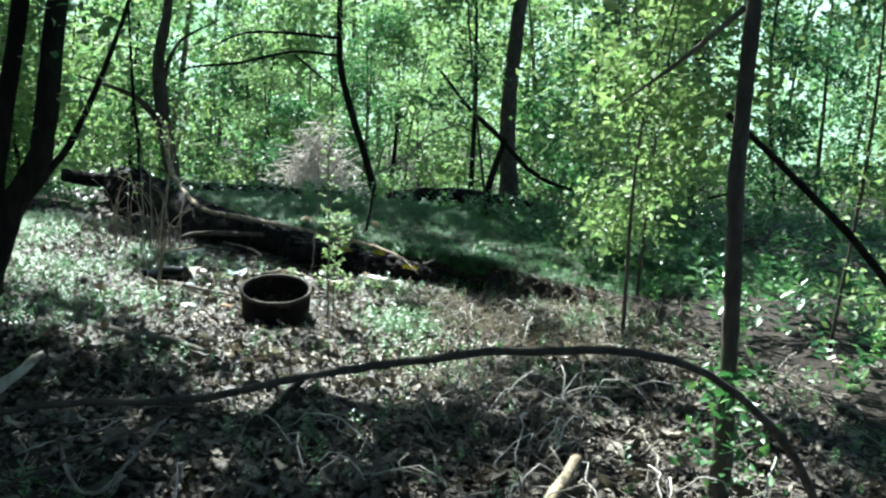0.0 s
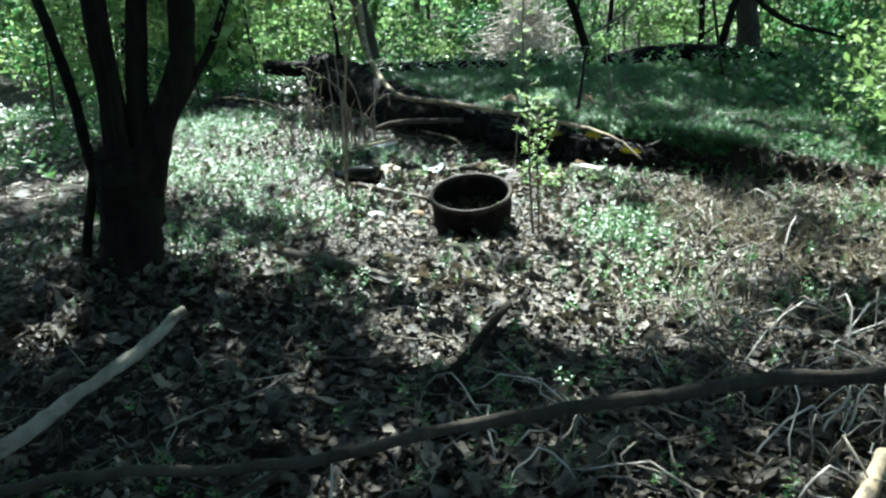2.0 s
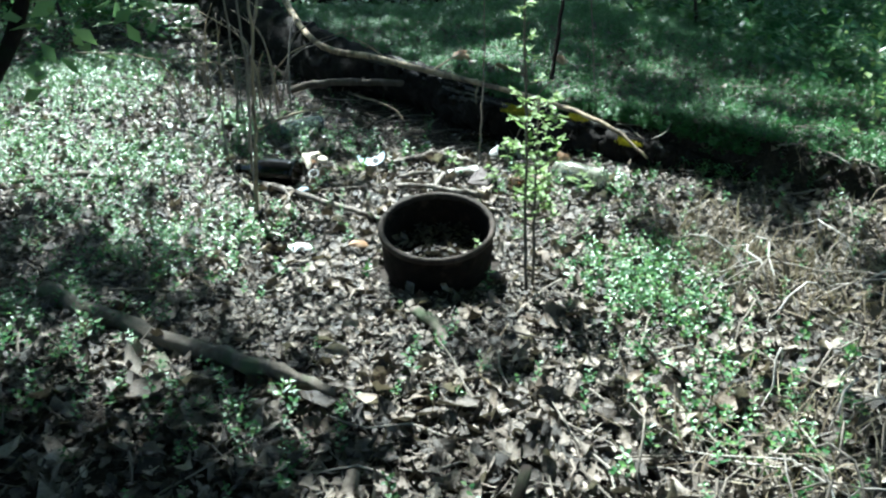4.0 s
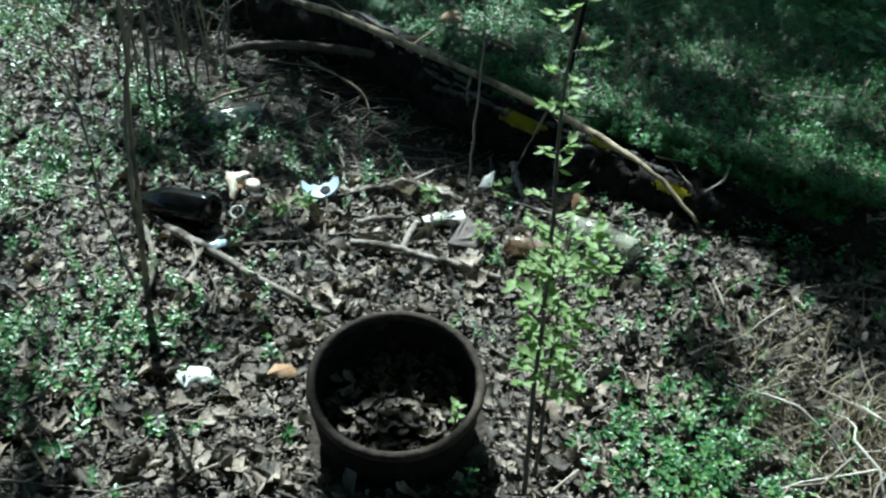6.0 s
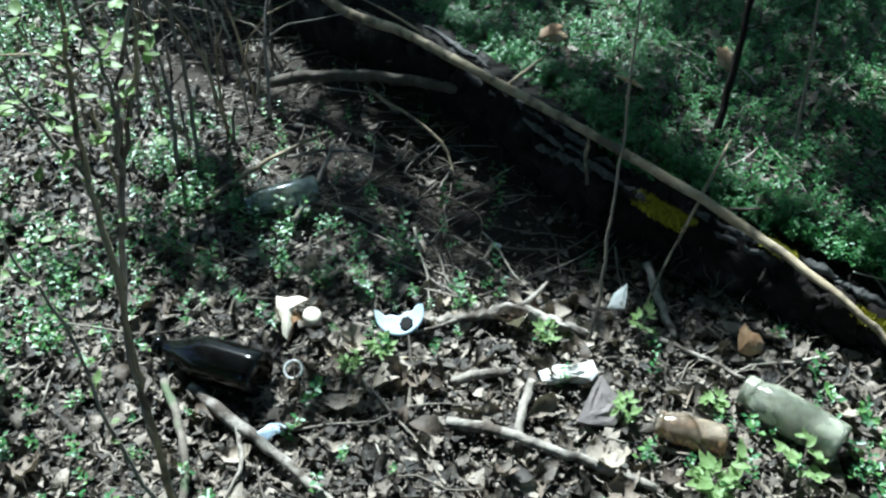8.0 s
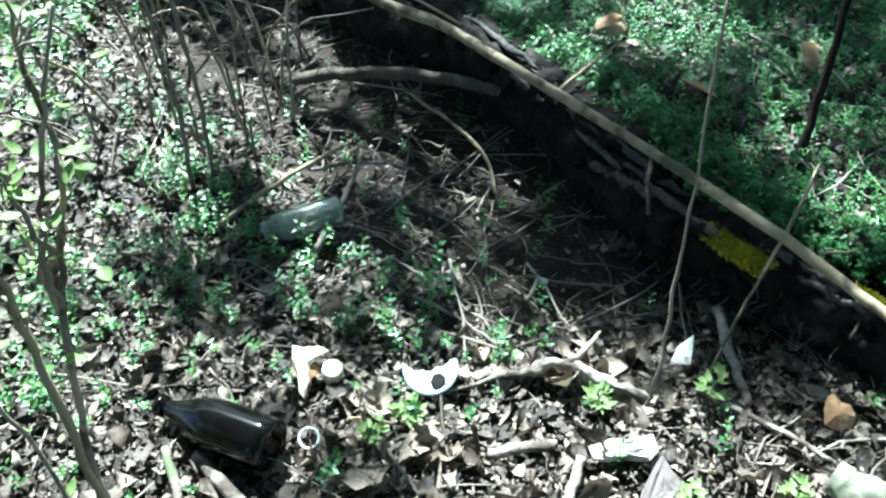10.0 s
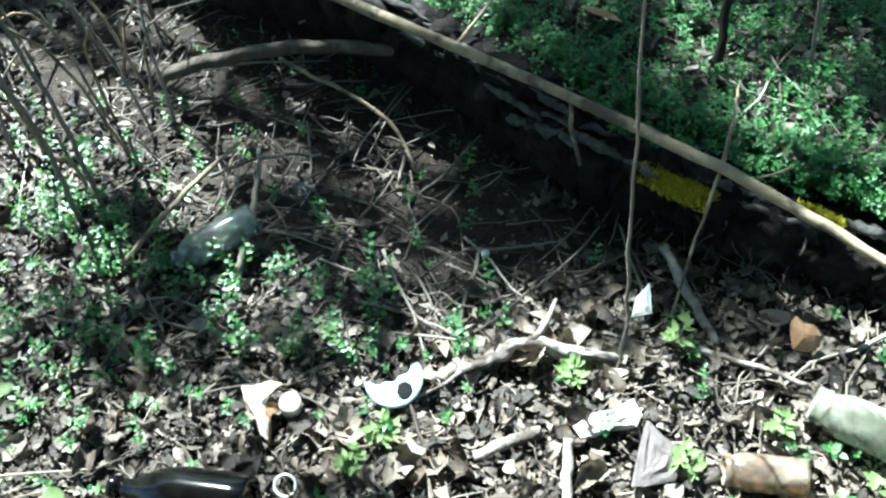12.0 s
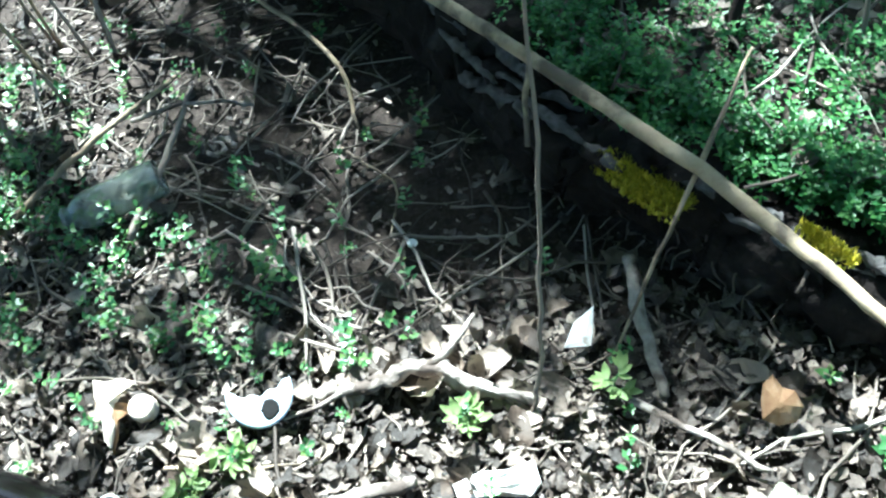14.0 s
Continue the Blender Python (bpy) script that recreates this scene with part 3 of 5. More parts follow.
def build_dry_grass():
    rng = np.random.RandomState(9)
    blade = ([(-0.5, 0, 0), (0.5, 0, 0), (0.35, 0.25, 0.5), (-0.35, 0.25, 0.5), (0, 0.75, 0.72)], [(0, 1, 2), (0, 2, 3), (3, 2, 4)])
    heaps = []
    for cx, cy, r, n in ((1.08, -0.15, 0.22, 230), (0.85, -1.15, 0.35, 250), (1.5, -0.9, 0.4, 350), (1.05, 0.2, 0.2, 70), (1.22, -0.38, 0.3, 260), (1.9, -0.2, 0.5, 300)):
        x, y = rng.normal(cx, r * 0.55, n), rng.normal(cy, r * 0.55, n)
        p = np.stack([x, y, height(x, y)], -1)
        long = rng.uniform(0.07, 0.22, n)
        heaps.append(strewn(blade, p, turns(n, rng, 0.5), np.stack([rng.uniform(0.003, 0.006, n), long, long], -1)))
    ob = part("dry_grass", joined(heaps), DRY)
    tagged(ob, "tangled tan dead grass and weed stalks in tufts", "dry grass", kind="stuff")


# ---- tree parts ----
def leaf_cloud(rng, centres, each, radius, size, width=0.55, tilt=1.2):
    """Leaves in loose clumps round the centres."""
    centres = np.repeat(np.asarray(centres, float), each, 0)
    p = centres + rng.normal(0, 1, centres.shape) * radius * (0.5, 0.5, 0.38)
    flat = ([(0, -0.5, 0), (width / 2, 0, 0.08), (0, 0.5, -0.05), (-width / 2, 0, 0.08)], [(0, 1, 2), (0, 2, 3)])
    return strewn(flat, p, turns(len(p), rng, tilt), size * rng.lognormal(0, 0.3, len(p)))


def young_tree(rng, x, y, tall, leaves, mat, bark, size=0.07, spread_by=0.9, low=0.15, thick=0.03, label="", group="understory trees", lean=0.08):
    """A slender tree: leaning trunk, ascending limbs and a loose crown along them."""
    z = float(height(np.array(x), np.array(y)))
    base = thing("young_tree", label or "slender young tree with fresh light green leaves", "tree", (x, y, z), group)
    top = np.array((x + rng.normal(0, lean) * tall, y + rng.normal(0, lean) * tall, z + tall))
    foot = np.array((x, y, z - 0.05))
    mid = (foot + top) / 2 + rng.normal(0, 0.04 * tall, 3) * (1, 1, 0)
    part("trunk", tube([(*foot, thick), (*mid, thick * 0.75), (*top, thick * 0.25)], 7, 7, 0.06, rng.randint(9999)), bark, base)
    tips = []
    for i in range(max(5, int(tall * 2.2))):
        u = rng.uniform(low, 1.0)
        a = foot * (1 - u) ** 2 + 2 * mid * u * (1 - u) + top * u * u
        turn, reach = rng.uniform(0, 6.28), spread_by * rng.uniform(0.5, 1.1) * (1.15 - 0.6 * u)
        b = a + (math.cos(turn) * reach, math.sin(turn) * reach, reach * rng.uniform(0.1, 0.6))
        c = (a + b) / 2 + (0, 0, 0.08 * reach)
        part("limb", tube([(*a, thick * 0.35 * (1.2 - u)), (*c, thick * 0.24), (*b, 0.003)], 4, 5, 0.05, rng.randint(9999)), bark, base)
        tips += [a + (b - a) * t for t in rng.uniform(0.25, 1.05, 6)]
    part("crown", leaf_cloud(rng, tips, max(3, leaves // len(tips)), 0.36 * spread_by, size), mat, base)
    return base


# ---- what shades the place: tall trees added round the clearing, crowns out of view ----
def shaded(x, y):
    """How much sun to keep from each spot of the ground, 0..1; unseen crowns are placed from it."""
    def spot(cx, cy, rx, ry):
        return np.exp(-(((x - cx) / rx) ** 2 + ((y - cy) / ry) ** 2))

    d = past_log(x, y)
    s = 0.63 + 0 * x
    s = s * (1 - spot(0.3, 0.68, 0.8, 0.42))
    s = s * (1 - 0.5 * spot(0.15, -0.2, 0.9, 0.7))
    s = s * (1 - 0.45 * spot(0.6, -1.1, 0.7, 0.7))
    s = s * (1 - 0.5 * smooth(0.15, 0.55, -x) * smooth(0.8, 1.2, y))
    s = s * (1 - 0.85 * smooth(0.7, 1.05, -x) * smooth(0.6, 1.1, y))
    bank = smooth(-0.08, 0.0, d) * smooth(0.45, 0.7, y) * (1 - smooth(4.4, 5.2, y))
    s = np.maximum(s, (0.415 + 0.09 * smooth(2.0, 3.0, y)) * bank)
    s = np.maximum(s, (0.66 - 0.16 * smooth(1.45, 1.85, y)) * smooth(-0.52, -0.36, d) * (1 - smooth(-0.06, 0.08, d)) * smooth(1.03, 1.18, y + 0.25 * smooth(0.4, 0.7, x)) * (1 - smooth(2.0, 2.6, y)))
    s = s * (1 - 0.95 * spot(0.63, 1.09, 0.10, 0.08))
    s = np.maximum(s, 1.0 * smooth(-0.05, -0.5, x) * smooth(0.75, 1.05, -y))
    s = np.maximum(s, spot(-1.3, -1.8, 0.7, 1.2))
    s = s * (1 - 0.5 * spot(-0.45, -0.4, 0.4, 0.3))
    s = s * (1 - smooth(5.0, 6.5, y)) * (1 - 0.5 * smooth(1.3, 1.9, x) * (1 - smooth(0.2, 1.0, y)))
    s = s * (1 - 0.8 * spot(-0.85, 0.6, 0.4, 0.45))
    s = np.maximum(s, 0.50 * smooth(1.4, 1.9, -y))
    s = s * (1 - 0.85 * spot(1.1, -2.7, 0.5, 0.5)) * (1 - 0.5 * spot(1.5, -0.6, 0.5, 0.6))
    s = np.maximum(s, 0.62 * spot(-0.72, 1.35, 0.24, 0.32))
    s = s * (1 - spot(-1.4, 1.3, 0.35, 0.6))
    s = s * (1 - 0.2 * smooth(-0.02, 0.06, d) * smooth(0.45, 0.7, y) * (1 - smooth(1.9, 2.6, y)))
    s = s * (1 - 0.8 * spot(0.3, 0.38, 0.3, 0.2))
    s = s * (1 - 0.9 * spot(-0.38, 0.97, 0.22, 0.13))
    s = s * (1 - 0.35 * spot(0.2, 1.95, 0.4, 0.4))
    s = np.maximum(s, 0.62 * spot(-0.95, 3.5, 0.6, 0.9))
    s = np.maximum(s, 1.1 * smooth(4.2, 4.8, -y))
    pit = smooth(-0.42, -0.28, d) * (1 - smooth(0.0, 0.07, d)) * smooth(1.02, 1.2, y) * (1 - smooth(2.0, 2.6, y))
    s = s * (1 - 0.7 * spot(-0.35, -1.1, 0.3, 0.25)) * (1 - 0.18 * spot(-0.1, -1.7, 0.3, 0.4))
    lit = 1 - 0.9 * spot(-0.38, 0.95, 0.2, 0.13)
    return lit * np.maximum(smooth(0.36, 0.60, s + 0.20 * wavy(x + 2, y, 4.5) + 0.22 * wavy(x, y + 4, 15.0)), 0.5 * pit * (1 - 0.6 * smooth(1.45, 1.85, y)))


def build_tall_trees():
    rng = np.random.RandomState(21)
    stems = [(-4.6, 8.4, 0.16), (9.5, 4.0, 0.19), (-4.8, 2.6, 0.14), (6.8, 1.0, 0.15), (-3.6, -7.5, 0.16), (3.4, -7.0, 0.15)]
    # Unseen crown leaves, set up the sun's way to cast the wanted shade.
    n = 24000
    x, y = rng.uniform(-7, 7, n), rng.uniform(-16, 7, n)
    ok = rng.uniform(0, 1, n) < shaded(x, y)
    x, y = x[ok], y[ok]
    h = rng.uniform(5.5, 8.5, len(x))
    way = np.array(SUN_WAY)
    centres = np.stack([x, y, 0 * x], -1) - way[None] * (h / -way[2])[:, None]
    owner = np.argmin([np.hypot(centres[:, 0] - a, centres[:, 1] - b) for a, b, r in stems], 0)
    for i, (a, b, r) in enumerate(stems):
        z = float(height(np.array(a), np.array(b)))
        base = thing("tall_tree", "tall dark-barked forest tree, crown added out of view for shade", "tree", (a, b, z), "canopy trees")
        part("trunk", tube([(a, b, z - 0.1, r * 1.25), (a + 0.05, b, z + 0.5, r), (a + 0.2, b - 0.1, z + 4, r * 0.8), (a + 0.1, b, 9.2, r * 0.3)], 8, 12, 0.05, i), BARK, base)
        mine = centres[owner == i]
        for k in range(9):
            goal = mine[rng.randint(len(mine))]
            u = rng.uniform(0.45, 0.8)
            s = np.array((a + 0.2, b - 0.1, z + 0.5 + 7.5 * u))
            part("limb", tube([(*s, r * 0.4), (*((s + goal) / 2 + (0, 0, 0.4)), r * 0.25), (*goal, 0.01)], 5, 6, 0.06, k), BARK, base)
        part("crown", leaf_cloud(rng, mine, 10, 0.19, 0.115, 0.75, 0.9), CANOPY, base)


build_litter()
build_herbs()
build_twigs()
build_single_pieces()
build_dead_brush()
build_dry_grass()
build_tall_trees()


# ---- the fallen log and the bank ----
LOG = [(1.50, 0.60, 0.02, 0.025), (1.25, 0.74, 0.045, 0.055), (1.06, 0.89, 0.062, 0.078), (0.76, 1.17, 0.075, 0.095), (0.53, 1.38, 0.085, 0.102), (0.36, 1.66, 0.10, 0.11), (0.07, 2.14, 0.11, 0.125),
       (-0.50, 2.9, 0.12, 0.15), (-0.90, 4.0, 0.14, 0.19), (-1.30, 4.85, 0.16, 0.19)]


def tuft(rng, centre, along, n, reach, mat, parent, name):
    """A cushion of moss: many short upright blades."""
    blade = ([(-0.5, 0, 0), (0.5, 0, 0), (0, 0.2, 1)], [(0, 1, 2)])
    u, w = (np.clip(rng.normal(0, 0.42, n), -0.8, 0.8) * rng.uniform(0.85, 1.1, n) for _ in range(2))
    side = np.array((along[1], -along[0], 0))
    p = np.array(centre) + u[:, None] * np.array(along) * reach[0] + w[:, None] * side * reach[1]
    p[:, 2] += -np.abs(w) * reach[1] * 0.45 + rng.uniform(-0.004, 0.004, n)
    size = np.stack([np.full(n, 0.008), np.full(n, 0.012), rng.uniform(0.008, 0.02, n)], -1)
    return part(name, strewn(blade, p, turns(n, rng, 0.5), size), mat, parent, "bright yellow-green moss cushion")


def build_log():
    rng = np.random.RandomState(31)
    base = thing("fallen_log", "rotten black fallen log with peeling grey bark and yellow moss", "log", (0.62, 1.2, 0.0))
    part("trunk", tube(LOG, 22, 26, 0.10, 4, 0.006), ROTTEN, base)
    way = np.array((-0.59, 0.81, 0))
    tuft(rng, (0.582, 1.232, 0.172), way, 3200, (0.105, 0.040), MOSS, base, "moss")
    tuft(rng, (1.010, 0.835, 0.118), way, 900, (0.07, 0.024), MOSS, base, "moss")
    tuft(rng, (0.83, 1.05, 0.175), way, 600, (0.06, 0.02), MOSS, base, "moss")
    c = curve_through(LOG, 30)
    front = np.array((-0.73, -0.68, 0.0))
    for i in range(15):
        y0 = 0.80 + 0.105 * i + rng.uniform(-0.02, 0.02)
        k = int(np.argmin(np.abs(c[:, 1] - y0)))
        rows, reach = [], rng.randint(5, 10)
        turn = rng.uniform(0.15, 0.75)
        for q in (-1.0, -0.5, 0.0, 0.5, 1.0):
            p = c[max(0, min(len(c) - 1, int(k + q * reach)))]
            r = p[3] * rng.uniform(0.98, 1.10)
            rows.append((*(p[:3] + front * r * math.sin(turn) + (0, 0, r * math.cos(turn))), (1.1 - abs(q)) * rng.uniform(0.007, 0.014) + 0.002))
        part("bark_strip", tube(rows, 4, 6, 0.18, i + 40, 0.002), BARKSTRIP, base, "lifted grey bark strip")


def build_log_trim():
    """Grey bark slab along the log's upper edge, and the fine roots that hang before it."""
    base = bpy.data.objects["fallen_log"]
    for k, rows in enumerate((
            [(0.30, 1.575, 0.150, 0.008), (0.36, 1.51, 0.158, 0.015), (0.43, 1.435, 0.158, 0.016), (0.50, 1.365, 0.158, 0.014), (0.565, 1.31, 0.158, 0.009), (0.62, 1.26, 0.152, 0.004)],
            [(0.33, 1.58, 0.175, 0.006), (0.42, 1.49, 0.182, 0.011), (0.52, 1.40, 0.180, 0.008), (0.60, 1.33, 0.178, 0.004)], [(0.66, 1.20, 0.150, 0.005), (0.72, 1.15, 0.150, 0.011), (0.82, 1.06, 0.140, 0.010), (0.92, 0.99, 0.125, 0.005)])):
        part("bark_slab", tube(rows, 6, 9, 0.30, 60 + k, 0.004), BARKSTRIP, base, "split grey slab of bark")
    rng = np.random.RandomState(37)
    for k in range(11):
        x = 0.60 + 0.028 * k
        p = np.array((x - 0.035, float(np.interp(x, LOG_X[::-1], LOG_Y[::-1])) - 0.035, 0.13))
        rows = [(*p, 0.003)]
        for q in range(4):
            p = p + (rng.normal(-0.012, 0.018), rng.normal(-0.016, 0.014), -0.028)
            rows.append((*p, 0.0026 - 0.0004 * q))
        part("rootlet", tube(rows, 3, 5, 0.1, k, 0.001), BROWNBARK, base, "thin crooked hanging root")


def stick(rows, mat, label, name="stick", sides=8, rough=0.07, seed=0, crook=0.002, side_twigs=(), group="", steps=6):
    """A branch lying about, with side twigs as parts."""
    at = rows[0][:3]
    base = thing(name, label, "branch" if name == "branch" else "stick", at, group)
    part("stem", tube(rows, steps, sides, rough, seed, crook), mat, base)
    for i, t in enumerate(side_twigs):
        part("side_twig", tube(t, 4, 6, 0.06, seed + i + 1, 0.001), mat, base)
    return base


def build_sticks():
    stick([(-0.86, 4.95, 0.80, 0.0301), (-0.74, 4.1, 0.42, 0.0258), (-0.42, 2.55, 0.265, 0.0198), (-0.055, 2.10, 0.25, 0.0163), (0.245, 1.74, 0.24, 0.0138), (0.42, 1.51, 0.24, 0.0129),
           (0.66, 1.19, 0.235, 0.0125), (0.79, 0.98, 0.23, 0.0112), (0.92, 0.78, 0.20, 0.0086), (1.02, 0.62, 0.12, 0.0052)], PALE, "long peeled pale branch leaning along the fallen log", "branch", 12, 0.05, 2, 0.0012,
          side_twigs=[[(0.22, 1.77, 0.24, 0.007), (0.31, 1.83, 0.28, 0.005), (0.40, 1.90, 0.31, 0.003)], [(0.43, 1.50, 0.235, 0.006), (0.41, 1.43, 0.20, 0.0055), (0.40, 1.345, 0.175, 0.0045)],
                      [(0.66, 1.19, 0.235, 0.005), (0.73, 1.29, 0.27, 0.0035), (0.80, 1.40, 0.27, 0.002)], [(0.66, 1.19, 0.23, 0.0042), (0.58, 1.10, 0.13, 0.0035), (0.49, 0.99, 0.02, 0.0024)],
                      [(-0.02, 2.12, 0.25, 0.005), (-0.12, 2.10, 0.33, 0.004), (-0.24, 2.14, 0.38, 0.002)]])
    stick([(-0.55, 2.12, 0.08, 0.02), (-0.39, 2.085, 0.12, 0.022), (-0.116, 2.04, 0.13, 0.021), (0.27, 1.84, 0.15, 0.017)], BROWNBARK, "dark grey fallen branch resting against the log", "branch", 9, 0.08, 3)
    stick([(-0.06, 0.992, 0.018, 0.005), (0.0, 0.994, 0.026, 0.012), (0.07, 0.99, 0.034, 0.015), (0.16, 1.006, 0.042, 0.016), (0.25, 0.96, 0.034, 0.014), (0.345, 0.92, 0.02, 0.007)], SILVER, "silvery weathered crooked root on the litter", "stick", 12, 0.22, 5, 0.003,
          side_twigs=[[(0.16, 1.0, 0.045, 0.008), (0.215, 1.03, 0.055, 0.007), (0.26, 1.09, 0.05, 0.003)], [(0.02, 0.99, 0.03, 0.006), (-0.03, 0.965, 0.03, 0.005), (-0.10, 0.955, 0.02, 0.003)]])
    stick([(-0.226, 2.122, 0.05, 0.006), (0.004, 1.816, 0.04, 0.006), (0.059, 1.60, 0.02, 0.004)], PALE, "thin broken tan stick on bare soil", "stick", 6, seed=6)
    stick([(-0.03, 0.67, 0.03, 0.013), (0.074, 0.637, 0.035, 0.012), (0.224, 0.57, 0.03, 0.012), (0.40, 0.48, 0.02, 0.009)], SILVER, "sunlit pale stick lying on dry leaves", "stick", 8, seed=7)
    stick([(0.178, 0.775, 0.035, 0.010), (0.145, 0.69, 0.035, 0.010), (0.12, 0.60, 0.03, 0.009)], SILVER, "short bleached stick crossing another", "stick", 7, seed=8)
    stick([(-0.011, 0.796, 0.02, 0.012), (0.06, 0.80, 0.03, 0.012), (0.131, 0.809, 0.03, 0.010)], SILVER, "short grey stick among dry leaves", "stick", 7, seed=9)
    stick([(-0.62, 0.81, 0.02, 0.013), (-0.51, 0.70, 0.03, 0.014), (-0.40, 0.60, 0.03, 0.012), (-0.24, 0.445, 0.03, 0.010), (-0.09, 0.335, 0.02, 0.008)], SILVER, "grey-tan stick reaching under the brown bottle", "stick", 8, seed=10,
          side_twigs=[[(-0.50, 0.69, 0.03, 0.006), (-0.47, 0.58, 0.04, 0.005), (-0.50, 0.50, 0.02, 0.003)]])
    stick([(-1.12, -0.33, 0.15, 0.026), (-0.95, -0.44, 0.11, 0.028), (-0.69, -0.59, 0.085, 0.027), (-0.45, -0.72, 0.07, 0.025), (-0.28, -0.815, 0.045, 0.018)], GREYBARK, "thick grey-brown fallen branch half sunk in litter", "branch", 14, 0.10, 11, 0.006,
          side_twigs=[[(-0.80, -0.53, 0.07, 0.034), (-0.74, -0.66, 0.055, 0.036), (-0.68, -0.80, 0.03, 0.030), (-0.62, -0.92, 0.0, 0.016)], [(-1.10, -0.48, 0.05, 0.02), (-0.92, -0.62, 0.05, 0.024), (-0.76, -0.66, 0.05, 0.026)]])
    stick([(-1.66, 0.92, 0.03, 0.014), (-1.42, 0.96, 0.04, 0.016), (-1.20, 0.93, 0.03, 0.011)], GREYBARK, "dark stick on the sunlit leaves", "stick", 7, seed=12)
    stick([(-0.683, 0.825, 0.03, 0.009), (-0.60, 0.62, 0.04, 0.009), (-0.59, 0.42, 0.03, 0.008), (-0.707, 0.085, 0.02, 0.006)], GREYBARK, "thin bent dark stick on the leaf litter", "stick", 7, seed=13)
    stick([(-0.04, -0.37, 0.02, 0.018), (0.015, -0.48, 0.035, 0.020), (0.045, -0.60, 0.02, 0.013)], GREYBARK, "short dark broken stick in front of the pot", "stick", 8, 0.12, 14)
    stick([(0.31, -0.72, 0.01, 0.012), (0.27, -0.79, 0.03, 0.013), (0.20, -0.93, 0.02, 0.010)], GREYBARK, "short grey stick on dry leaves", "stick", 7, seed=15)
    stick([(0.45, 0.94, 0.03, 0.006), (0.587, 0.826, 0.04, 0.006), (0.68, 0.755, 0.03, 0.005)], SILVER, "thin grey stick pointing at the glass jar", "stick", 6, seed=16)
    stick([(0.551, 1.17, 0.03, 0.012), (0.546, 1.044, 0.035, 0.012), (0.553, 0.90, 0.02, 0.009)], SILVER, "short weathered stick below the log", "stick", 7, seed=17)
    stick([(1.22, 1.85, 0.14, 0.014), (1.0, 1.80, 0.17, 0.014), (0.82, 1.62, 0.15, 0.010)], BARK, "dark broken stem behind the log", "stick", 7, seed=18)
    stick([(0.775, 1.445, 0.12, 0.012), (0.83, 1.56, 0.32, 0.011), (0.90, 1.72, 0.62, 0.009)], BARK, "dark leaning dead stem behind the log", "stick", 7, seed=19)
    stick([(-0.686, 1.482, 0.05, 0.007), (-0.521, 1.651, 0.07, 0.007), (-0.356, 1.819, 0.06, 0.005)], PALE, "long tan stick beside the clear bottle", "stick", 7, seed=50)
    stick([(-0.42, 1.384, 0.04, 0.008), (-0.36, 1.584, 0.05, 0.007), (-0.321, 1.784, 0.05, 0.005)], TWIG, "brown stick across the bare soil edge", "stick", 7, seed=51)
    stick([(-0.467, 1.73, 0.03, 0.005), (-0.32, 1.734, 0.05, 0.005), (-0.173, 1.708, 0.04, 0.004)], SILVER, "thin forked stick lying on dark soil", "stick", 6, seed=52)
    coil = [(-0.249 + 0.034 * (1 - k / 26) * math.cos(k * 0.5), 1.592 + 0.030 * (1 - k / 26) * math.sin(k * 0.5), 0.04 + 0.012 * k / 26, 0.0065 * (1 - k / 34)) for k in range(24)]
    tagged(part("curled_bark", tube(coil, 3, 7, 0.2, 3, 0.002), SILVER), "pale coiled curl of dry bark on soil", "bark")
    # thin twigs that lie singly on the litter and the bare soil
    for k, rows in enumerate((
            [(-1.08, -0.235), (-0.85, -0.225), (-0.61, -0.236), (-0.455, -0.284)], [(-0.37, -0.216), (-0.276, -0.146), (-0.144, -0.077)], [(-0.778, -0.041), (-0.715, -0.127), (-0.653, -0.211)],
            [(0.522, -0.83), (0.57, -0.696), (0.646, -0.534)], [(0.705, -0.437), (0.806, -0.39), (0.896, -0.498)], [(0.127, -0.827), (0.116, -0.72), (0.224, -0.53)],
            [(-0.277, 0.902), (-0.156, 0.714), (-0.066, 0.587)], [(-0.17, 1.234), (-0.052, 1.164), (0.024, 1.073)], [(0.007, 1.598), (0.067, 1.526), (0.124, 1.461), (0.108, 1.332)],
            [(0.108, 1.332), (0.228, 1.312), (0.335, 1.283)], [(-0.163, 1.619), (-0.092, 1.56), (-0.018, 1.483)], [(-0.688, 1.312), (-0.617, 1.32), (-0.54, 1.364)],
            [(0.06, 1.304), (0.123, 1.227), (0.154, 1.165), (0.288, 1.203)], [(0.007, 1.603), (0.053, 1.719)], [(-0.308, 0.901), (-0.186, 0.875), (-0.064, 0.873)], [(-0.482, 1.157), (-0.416, 1.088), (-0.34, 1.042), (-0.248, 0.959)])):
        z = [float(height(np.array(x), np.array(y))) for x, y in rows]
        stick([(x, y, z[i] + 0.024 + 0.012 * ((i + k) % 2), 0.0042 - 0.0007 * i) for i, (x, y) in enumerate(rows)], (TWIG, SILVER, PALE)[k % 3], "single thin dry twig lying on the litter", "stick", 6, 0.08, 100 + k, 0.0015, group="loose twigs")
